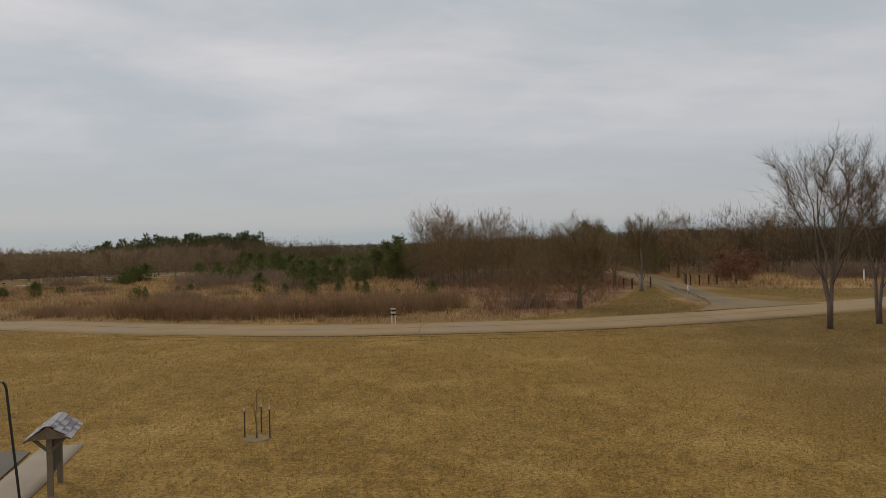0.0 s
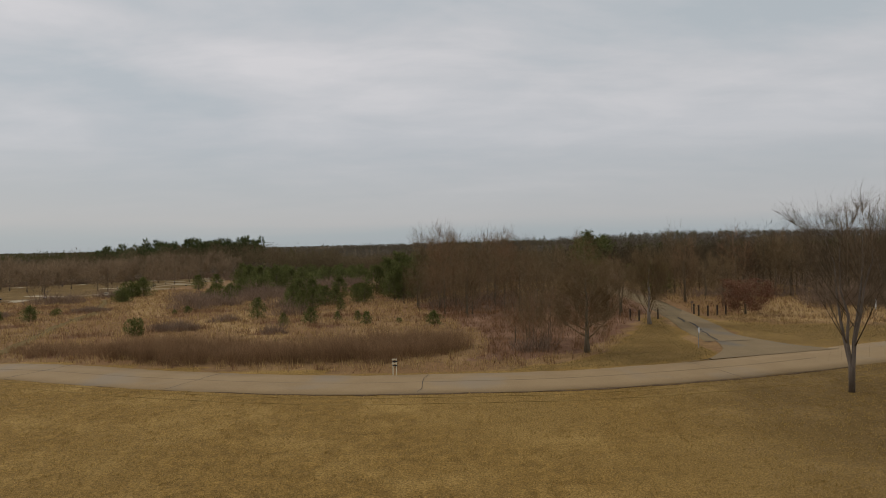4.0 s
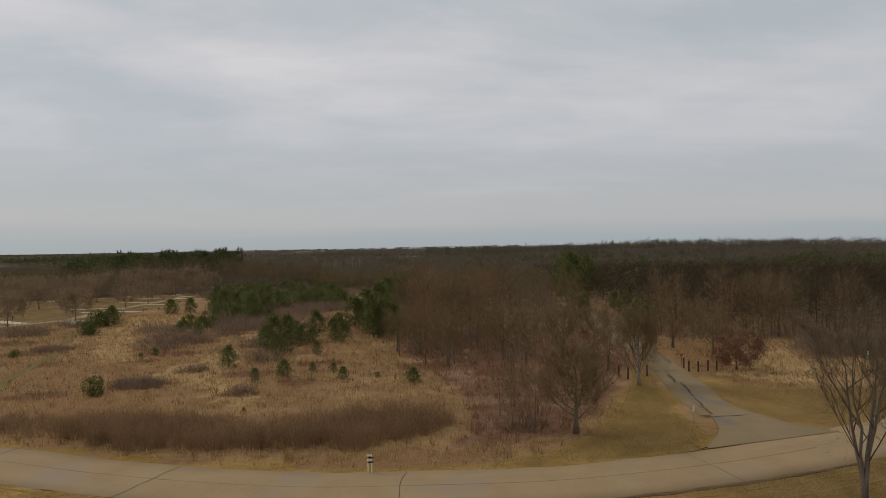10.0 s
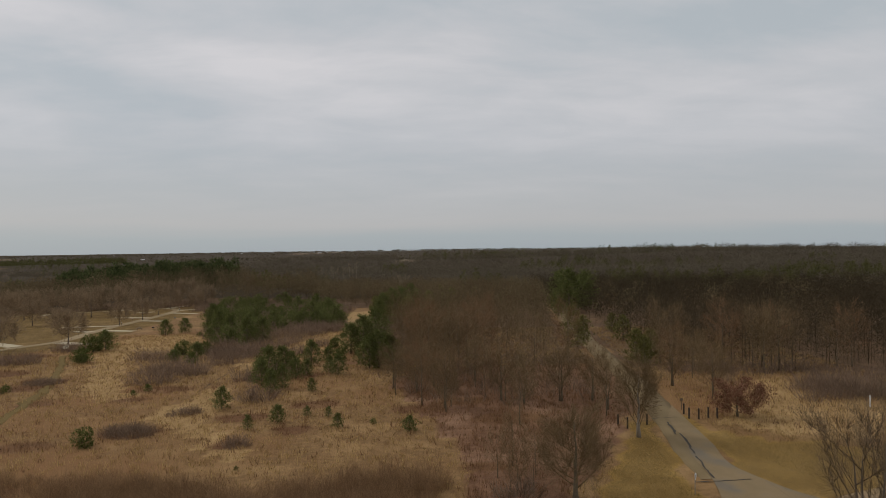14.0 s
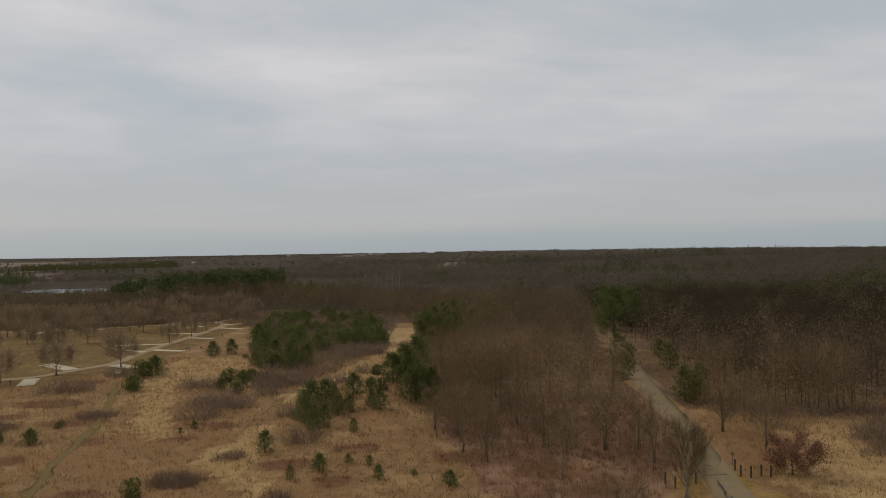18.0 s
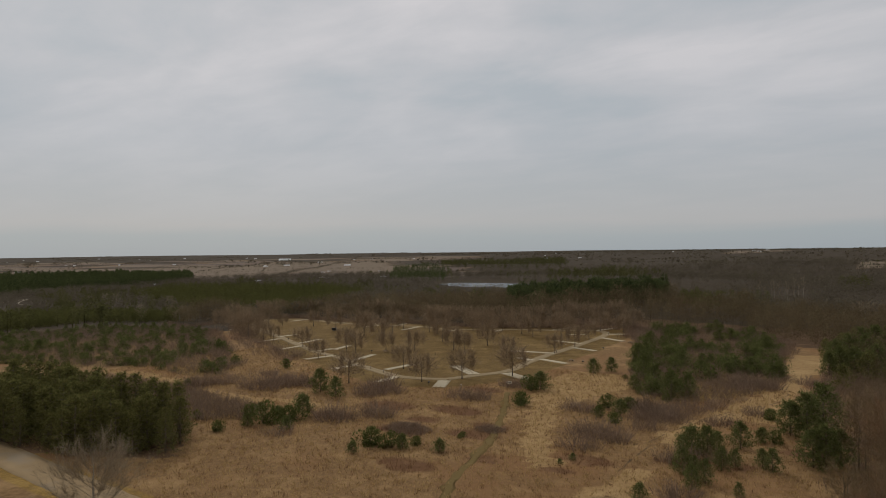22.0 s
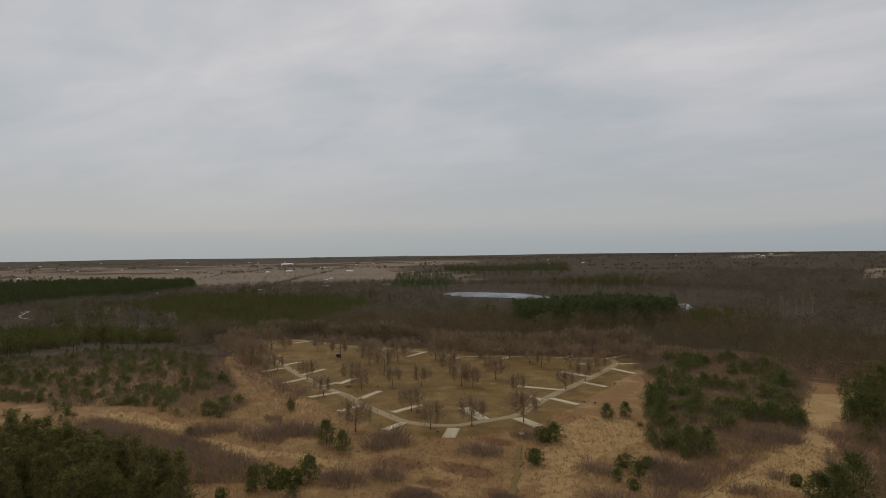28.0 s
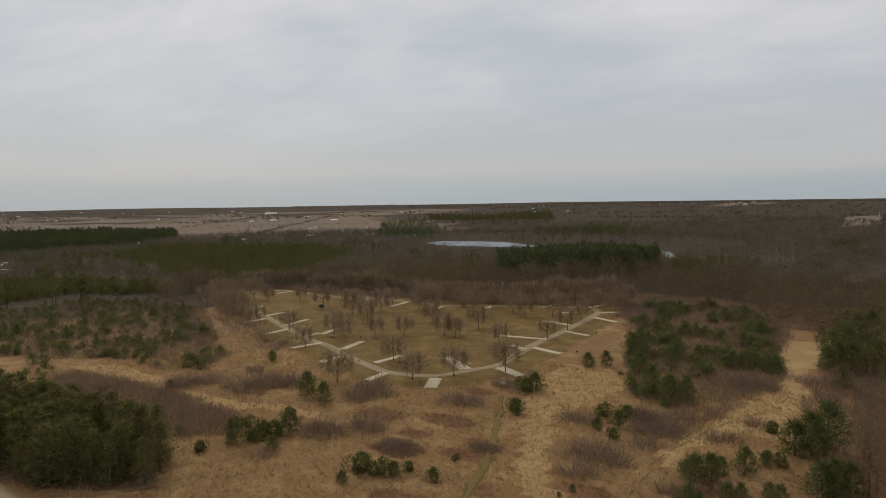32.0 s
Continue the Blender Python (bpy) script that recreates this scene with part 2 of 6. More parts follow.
M_shingle = material("grey_shingle", (0.22, 0.20, 0.20), (0.42, 0.39, 0.385), 0.4, 0.9, 0.4, vary=0.9)
M_white = material("white_paint", (0.70, 0.70, 0.68), (0.82, 0.82, 0.80), 0.5, 0.5, 0.05)
M_steel = material("dull_galvanised_steel", (0.32, 0.32, 0.32), (0.46, 0.46, 0.45), 0.2, 0.45, 0.05, metal=0.8)
M_black = material("black_enamel", (0.012, 0.012, 0.013), (0.03, 0.03, 0.032), 0.3, 0.45, 0.05)
M_path = material("concrete_walk", (0.29, 0.235, 0.17), (0.38, 0.315, 0.235), 1.0, 0.85, 0.1, 20)
M_lot = material("car_park_asphalt", (0.13, 0.112, 0.092), (0.20, 0.175, 0.145), 1.5, 0.9, 0.2, 20)
M_rut = material("worn_turf_rut", (0.20, 0.128, 0.040), (0.31, 0.202, 0.068), 0.6, 0.95, 0.5, 8)
M_seam = material("road_seam", (0.2464, 0.1848, 0.1176), (0.336, 0.2554, 0.1624), 0.5, 0.9, 0.1)
# soil of the ditch, and the painted grass shade along the road
M_soil_shade = material("soil_and_grass_shade", (0.085, 0.055, 0.030), (0.16, 0.105, 0.058), 0.5, 0.95, 0.4)
M_stripe = material("painted_bars", (0.62, 0.56, 0.40), (0.75, 0.69, 0.52), 0.3, 0.6, 0.05)
M_roofs = material("far_metal_roof", (0.62, 0.63, 0.64), (0.80, 0.80, 0.80), 8.0, 0.5, 0)
M_bin = material("dark_green_paint", (0.03, 0.04, 0.032), (0.06, 0.075, 0.06), 0.4, 0.6, 0.1)


# ---------------------------------------------------------------- building blocks
def part(name, bm, mat, parent=None, label=""):
    me = D.meshes.new(name)
    bm.to_mesh(me)
    bm.free()
    me.materials.append(mat)
    ob = new(name, me)
    ob.parent = parent
    if label:
        ob["label"] = label
    return ob


def sheet(name, V, F, mat, parent=None, label=""):
    """One mesh object from arrays of vertices and triangles."""
    ob = new(name, raw_mesh(name, V, F, mat))
    ob.parent = parent
    if label:
        ob["label"] = label
    return ob


def raw_mesh(name, V, F, mat):
    me = D.meshes.new(name)
    V, F = np.asarray(V, np.float32), np.asarray(F, np.int32)
    me.vertices.add(len(V))
    me.vertices.foreach_set("co", V.ravel())
    me.loops.add(F.size)
    me.loops.foreach_set("vertex_index", F.ravel())
    me.polygons.add(len(F))
    me.polygons.foreach_set("loop_start", np.arange(0, F.size, 3, dtype=np.int32))
    me.update(calc_edges=True)
    me.materials.append(mat)
    return me


def thing(name, x, y, label, category, group="", turn=0.0, scale=1.0, z=None):
    ob = new(name)
    ob.location, ob.rotation_euler, ob.scale = (x, y, ground_z(x, y) if z is None else z), (0, 0, turn), (scale,) * 3
    ob.empty_display_size = 0.2
    return tagged(ob, label, category, group)


def box_bm(sx, sy, sz, at=(0, 0, 0), bevel=0.0, m=None):
    bm = bmesh.new()
    bmesh.ops.create_cube(bm, size=1.0)
    bmesh.ops.scale(bm, vec=(sx, sy, sz), verts=bm.verts)
    if bevel:
        bmesh.ops.bevel(bm, geom=bm.edges[:], offset=bevel, segments=1, affect="EDGES")
    bmesh.ops.translate(bm, vec=at, verts=bm.verts)
    if m:
        bmesh.ops.transform(bm, matrix=m, verts=bm.verts)
    return bm


def rod_bm(points, radii, sides=8):
    """A tapered rod along points."""
    bm = bmesh.new()
    V, F = tube(points, radii, sides)
    vs = [bm.verts.new(v) for v in V]
    for f in F:
        bm.faces.new([vs[i] for i in f])
    return bm


def tube(points, radii, sides=5):
    P, n = np.asarray(points, float), len(points)
    t = np.gradient(P, axis=0)
    t /= np.linalg.norm(t, axis=1, keepdims=True) + 1e-9
    ref = np.array([0.0, 0.0, 1.0]) if abs(t[:, 2]).mean() < 0.8 else np.array([1.0, 0.0, 0.0])
    u = np.cross(t, ref)
    u /= np.linalg.norm(u, axis=1, keepdims=True) + 1e-9
    w = np.cross(t, u)
    a = np.arange(sides) * 2 * np.pi / sides
    ring = u[:, None] * np.cos(a)[None, :, None] + w[:, None] * np.sin(a)[None, :, None]
    V = (P[:, None] + ring * np.asarray(radii, float)[:, None, None]).reshape(-1, 3)
    F = []
    for i in range(n - 1):
        for k in range(sides):
            p, q = i * sides + k, i * sides + (k + 1) % sides
            F += [(p, q, q + sides), (p, q + sides, p + sides)]
    for k in range(1, sides - 1):
        F += [(0, k + 1, k), ((n - 1) * sides, (n - 1) * sides + k, (n - 1) * sides + k + 1)]
    return V, np.array(F)


def merged(pieces):
    """Arrays of several pieces as one."""
    Vs, Fs, n = [], [], 0
    for V, F in pieces:
        Vs.append(V); Fs.append(np.asarray(F) + n); n += len(V)
    return np.concatenate(Vs), np.concatenate(Fs)


def spikes(rng, base, way, length, width):
    """Thin pointed slivers from base points along their ways."""
    n = len(base)
    way = way / (np.linalg.norm(way, axis=1, keepdims=True) + 1e-9)
    side = np.cross(way, rng.normal(size=(n, 3)))
    side /= np.linalg.norm(side, axis=1, keepdims=True) + 1e-9
    w = (side * np.reshape(width, (-1, 1)))
    tip = base + way * np.reshape(length, (-1, 1))
    V = np.stack([base - w, base + w, tip], 1).reshape(-1, 3)
    return V, np.arange(3 * n).reshape(-1, 3)


def strewn(rng, templates, xy, size, sink=0.0, squash=0.15):
    """Copies of template arrays set on the ground, as one mesh's arrays."""
    out, pick = [], rng.integers(0, len(templates), len(xy))
    z = ground_z(xy[:, 0], xy[:, 1]) - sink
    turn = rng.uniform(0, 2 * np.pi, len(xy))
    for k, (V, F) in enumerate(templates):
        idx = np.where(pick == k)[0]
        if not len(idx):
            continue
        c, s = np.cos(turn[idx])[:, None], np.sin(turn[idx])[:, None]
        sc = size[idx][:, None]
        tall = sc * rng.uniform(1 - squash, 1 + squash, (len(idx), 1))
        X = (V[None, :, 0] * c - V[None, :, 1] * s) * sc + xy[idx, 0:1]
        Y = (V[None, :, 0] * s + V[None, :, 1] * c) * sc + xy[idx, 1:2]
        Z = V[None, :, 2] * tall + z[idx][:, None]
        VV = np.stack([X, Y, Z], -1).reshape(-1, 3)
        FF = (F[None] + (np.arange(len(idx)) * len(V))[:, None, None]).reshape(-1, 3)
        out.append((VV, FF))
    return merged(out)


# ---------------------------------------------------------------- the lie of the land
def mound(x, y, cx, cy, a, sx, sy):
    return a * np.exp(-((x - cx) / sx) ** 2 / 2 - ((y - cy) / sy) ** 2 / 2)


def soft_step(a, b, v):
    u = np.clip((v - a) / (b - a), 0, 1)
    return u * u * (3 - 2 * u)


def inside(poly, x, y):
    x, y = np.asarray(x, float), np.asarray(y, float)
    hit = np.zeros(np.broadcast(x, y).shape, bool)
    for (ax, ay), (bx, by) in zip(poly, poly[1:] + poly[:1]):
        if ay != by:
            hit ^= ((ay > y) != (by > y)) & (x < (bx - ax) * (y - ay) / (by - ay) + ax)
    return hit


def to_line(line, x, y):
    """Distance from points to a broken line."""
    x, y = np.asarray(x, float), np.asarray(y, float)
    best = np.full(np.broadcast(x, y).shape, 1e9)
    for (ax, ay), (bx, by) in zip(line, line[1:]):
        dx, dy = bx - ax, by - ay
        t = np.clip(((x - ax) * dx + (y - ay) * dy) / (dx * dx + dy * dy), 0, 1)
        best = np.minimum(best, np.hypot(x - ax - t * dx, y - ay - t * dy))
    return best


LAKE_Z = -14.5
BASIN = [(-528.6, 766.7), (-468.3, 790.2), (-354.1, 749.3), (-267.7, 749.7), (-190.5, 702.8)]


def ground_z(x, y):
    x, y = np.asarray(x, float), np.asarray(y, float)
    r = np.hypot(x, y)
    z = np.interp(r, (0, 90, 180, 250, 310, 480, 640, 900, 1500, 2500, 4500, 9000), (0, 0, -0.8, -2.0, -3.6, -8.5, -14, -15, -12, -3, 16, 16))
    z = z + mound(x, y, -160, 385, 4.0, 50, 48) + mound(x, y, -122, 388, 5.5, 32, 44) + mound(x, y, 40, 110, 0.6, 30, 40)
    z = z + mound(x, y, 520, 900, 27, 420, 260) + mound(x, y, 350, 2700, 22, 1100, 600) + mound(x, y, -260, 1250, 12, 420, 200)
    rough = soft_step(430, 760, r) * (1 - soft_step(1500, 2600, r)) * (0.2 + 0.8 * soft_step(-0.72, -0.55, x / (r + 1)))
    wet = np.exp(-(((x + 330) / 300) ** 2 + ((y - 800) / 130) ** 2))
    z = z + rough * (1 - wet) * (6.0 * np.sin(y * 0.0125 + x * 0.0035 + 1.3 * np.sin(x * 0.0062 + 0.6)) - 1.5)
    z = z + soft_step(500, 1500, r) * 3 * np.sin(x * 0.0031 + 1.3) * np.cos(y * 0.0027 + 0.4)
    shore = 1 - soft_step(25, 110, to_line(BASIN, x, y))
    return z * (1 - shore) + (LAKE_Z - 0.6) * shore


def smooth(line, step=2.0):
    """A broken line rounded into an even, smooth one."""
    P = np.array(line, float)
    s = np.r_[0, np.cumsum(np.hypot(*np.diff(P, axis=0).T))]
    m = np.gradient(P, s, axis=0)
    out = []
    for v in np.linspace(0, s[-1], max(int(s[-1] / step), 4) + 1):
        i = min(max(np.searchsorted(s, v) - 1, 0), len(s) - 2)
        h = s[i + 1] - s[i]
        u = (v - s[i]) / h
        out.append((2 * u**3 - 3 * u**2 + 1) * P[i] + (u**3 - 2 * u**2 + u) * h * m[i] + (3 * u**2 - 2 * u**3) * P[i + 1] + (u**3 - u**2) * h * m[i + 1])
    return np.array(out)


ROAD = [(-420, 86), (-260, 66), (-180, 60.5), (-126, 58.6), (-100, 57.6), (-84, 57.2), (-66, 58), (-50, 58.6), (-36.2, 57.2), (-24.5, 53), (-15.5, 50.4), (-7, 48.9), (-1.6, 48.8), (8.7, 49), (17.3, 50.6), (24.3, 52.5), (30, 54.5), (37.4, 57.6), (52, 63), (75, 68), (120, 74), (220, 80)]
BRANCH = [(27.2, 64.5), (27.4, 70), (28.9, 80), (30.4, 91), (32.6, 108), (34.5, 127), (36.4, 143.4), (39.4, 168.6), (42.6, 193), (45.8, 217), (52, 262)]
TRAIL = [(-43, 60.5), (-47.6, 75), (-54, 92), (-56.4, 100), (-59.8, 112), (-65, 124), (-70.4, 136), (-77, 148.5)]
LOOP = [(-99.2, 154.9), (-95.6, 163.4), (-91.8, 172.7), (-93.7, 190.2), (-95.3, 207.6), (-95.7, 219.7), (-96.3, 231.6), (-97.6, 248.7), (-99.1, 265.5), (-101.6, 278.6), (-108.2, 285.8), (-114.3, 284.5), (-122.9, 279.5), (-135.6, 276.8), (-147.8, 272.4), (-160.1, 267.5), (-172.8, 262.7), (-188.1, 267.9), (-211.2, 267.8), (-234.4, 267.7), (-259.2, 271.7), (-289.8, 279), (-305.2, 270.8), (-298.2, 252.5), (-275.8, 232.4), (-249.8, 218.1), (-223.5, 204), (-188.2, 184.6), (-166.5, 173.7), (-154.5, 169.8), (-139.4, 161.8), (-123, 154.7), (-112.8, 151.2), (-104.8, 152.2), (-99.2, 154.9)]
MOUTH = [(27, 54), (26.6, 62), (27.4, 72)]
LAWN_WEDGE = [(1.7, 52.2), (6, 53.9), (10.7, 56.3), (13.9, 59.9), (16.9, 65.6), (20.8, 73), (24.4, 82.6), (27.3, 84.8), (24.9, 72.7), (24.3, 62.9), (23.1, 57.8), (21, 55.3), (14.2, 53.3), (7.7, 51.6)]
LAWN_EAST = [(30.8, 90.1), (31.5, 82.2), (33.6, 80.1), (34.3, 77.6), (37.8, 74.6), (43.4, 73.7), (48.8, 73.7), (120, 84), (220, 90), (220, 78), (75, 66), (40, 61.5), (32.4, 58.8), (29.9, 60.3), (28.6, 64.4), (29.7, 72.9), (30.5, 81.5)]
WOODS = {
    "west_of_branch": [(-4.2, 114), (0, 111), (4.7, 115), (13.3, 124.5), (21.4, 123.3), (31.6, 123.1), (34.5, 116), (31, 124), (33.5, 145), (42, 217), (60, 330), (75, 400), (-70, 440), (-50.5, 304.1), (-32.7, 277), (-16.2, 267.4), (-10.8, 253.5), (-9.9, 218.1), (-7.7, 182.5), (-5.6, 153.8)],
    "east_of_branch": [(36.5, 118), (42.5, 114.2), (47.7, 115.3), (52.6, 115.3), (55.1, 111.8), (62.1, 114.9), (66.7, 114.5), (78.5, 115), (320, 110), (420, 440), (70, 440), (52, 262), (46, 217), (40, 165)],
    "behind_camp": [(-346.3, 226.6), (-311.3, 217.9), (-318.3, 244.5), (-344, 285.2), (-312.1, 290.3), (-264.7, 281.8), (-237.8, 290.2), (-200, 281.7), (-167, 278.6), (-140.1, 285.8), (-123.7, 300.3), (-103.7, 305.9), (-91.9, 293.8), (-76.9, 292), (-50.5, 304.1), (-70, 440), (-250, 440), (-420, 330)],
}
PINES = {
    "near": [(-378.6, 137.3), (-392.7, 157.4), (-396.3, 175.5), (-397.2, 190.9), (-414.9, 212.3), (-375.4, 222.7), (-346.3, 237.6), (-391.4, 269.4), (-446, 262.8), (-498.5, 253.1), (-542.3, 236.6), (-571.2, 202.2)],
    "middle": [(-735.3, 423.7), (-463, 309.5), (-369.7, 282.6), (-319.4, 278.6), (-319.8, 317.2), (-413.9, 465.5), (-534.6, 608.6), (-628.2, 634.4), (-706.9, 604.8), (-784.4, 588.8), (-838, 534.9)],
    "tall": [(-894.6, 410.9), (-892.6, 468.2), (-926, 553.1), (-973.1, 666.2), (-1122.5, 767.1), (-1309.6, 729), (-1326.7, 604.9), (-1389, 532.4), (-1330.4, 458.2), (-924.4, 321.3), (-835.2, 323.9)],
    "ridge": [(-185.5, 342.9), (-168.8, 349.6), (-145.8, 352.6), (-127.9, 366.1), (-107.2, 386.3), (-164.1, 594.4), (-218.6, 650.9), (-269.1, 657.3), (-311.5, 636.7), (-325.4, 594)],
    "slope": [(-96.7, 370.5), (-82.6, 378.1), (-73.6, 457.9), (-67, 491.3), (-80.2, 558.3), (-112.4, 568.9), (-146.1, 562.9)],
    "far_hill": [(-642.3, 781.3), (-553.6, 806.1), (-757.6, 1120.2), (-896.4, 1230.5), (-939.6, 1158.8)],
    "far_crest": [(-806.5, 1159.5), (-626.8, 1124.9), (-528.1, 1197), (-933.4, 2062.1), (-977.1, 1748.6), (-1242.9, 1781.9)],
}
GROVE = [(-143.1, 57.9), (-134.6, 60.3), (-125, 62), (-114.3, 65.5), (-105.3, 69.4), (-100.4, 73.5), (-102.6, 77.7), (-112, 82.4), (-118.2, 82.2), (-127.3, 83.1), (-138, 82.9), (-150.5, 83.2), (-165, 81.1), (-174.9, 75.5), (-176.1, 69)]
MIXED = [(-366.4, 135.5), (-375, 158.5), (-365.4, 173.6), (-354.6, 198), (-314.5, 216.6), (-266.3, 198.3), (-203.7, 161.2), (-169.2, 143), (-158.7, 126.7), (-168.9, 120.8), (-193.7, 125.2), (-208.7, 116.9), (-222.4, 109.4), (-240.5, 105.1), (-267.6, 101.6)]
DARKBRUSH = [(-190.2, 99.4), (-189.8, 107.1), (-173.4, 109.7), (-151.9, 109.6), (-134.9, 109.1), (-122, 105.7), (-112.6, 104.3), (-109.8, 96.1), (-119.6, 89.7), (-129.2, 88), (-150.7, 89.7)]
THICKET = [(-69, 217.2), (-56.3, 175.3), (-47.1, 158.9), (-40.5, 157.7), (-36.7, 161.8), (-30.9, 168.4), (-25.9, 177.6), (-22.3, 191.5), (-25, 208.6), (-27.3, 243.1), (-32.8, 270.9), (-51.4, 309), (-70.1, 311.5), (-82.9, 305), (-93.5, 283.7), (-77.3, 255)]
LAKE = [(-536.3, 763.8), (-536.9, 822.9), (-501.8, 846.2), (-443.4, 826.4), (-367.5, 777.3), (-295.9, 769), (-248.1, 771.2), (-230, 811.3), (-191.2, 738.9), (-162.9, 631.1), (-188.3, 678.4), (-232.1, 721.6), (-284.8, 722.8), (-342.9, 725.7), (-392.1, 734.4), (-434.9, 734.3), (-489.1, 736.6)]
LEAF = [(2.2, 58.2), (4.9, 69.7), (0.7, 87.5), (-5.5, 111.9), (1, 121.2), (25.5, 123.6), (36.5, 116.4), (29.8, 94), (24.6, 84.9), (18.7, 71.5), (11.7, 60.2), (6.7, 57.8)]
STRAW = {
    "left": [(-201.6, 110.6), (-198.3, 115), (-188.4, 120.2), (-161.3, 115.8), (-154.4, 109.6), (-170.9, 109.9), (-188.4, 109.7), (-142.3, 112.9), (-127.6, 111.8), (-112, 117.3), (-103.6, 117), (-102, 112.7), (-118, 112.2), (-124.4, 106), (-136.1, 109.2)],
    "right": [(-32.1, 123.4), (-35.3, 131.2), (-32.3, 148), (-26, 174.5), (-22.8, 187.3), (-22.7, 200.7), (-26.3, 224.8), (-26.1, 250.3), (-17.6, 255.2), (-16.8, 222.7), (-17.8, 202.2), (-16.9, 185.9), (-15.8, 163.4), (-15.9, 150.9), (-21.2, 150.2), (-27.2, 149.2), (-30.4, 137.8)],
    "east": [(35.2, 83), (52.7, 107.3), (57.5, 107), (51.7, 91.6), (61.3, 91.3), (49.3, 74.8), (40.3, 77), (37.3, 79.7)],
    "near": [(-35.8, 90.3), (-34.3, 101.9), (-32.3, 111.1), (-32.6, 118.4), (-28.2, 101.7), (-27.6, 91.2), (-21.5, 80.2), (-18.1, 74.7), (-20, 73.1), (-24.9, 79.1), (-29.3, 86.3)],
    "centre": [(-76.8, 162.3), (-74.6, 184.7), (-62.7, 183.9), (-53.3, 169.8), (-57.4, 154.1), (-59.2, 142.2), (-53.5, 123.1), (-46.4, 109), (-40.2, 106), (-45.6, 101.1), (-53.9, 111.2), (-62.5, 131.3)],
    "top": [(-392.8, 162.8), (-410.8, 206.9), (-390.9, 217.3), (-343, 235.4), (-320.4, 220.5), (-354.6, 198), (-361.9, 169.2)],
}


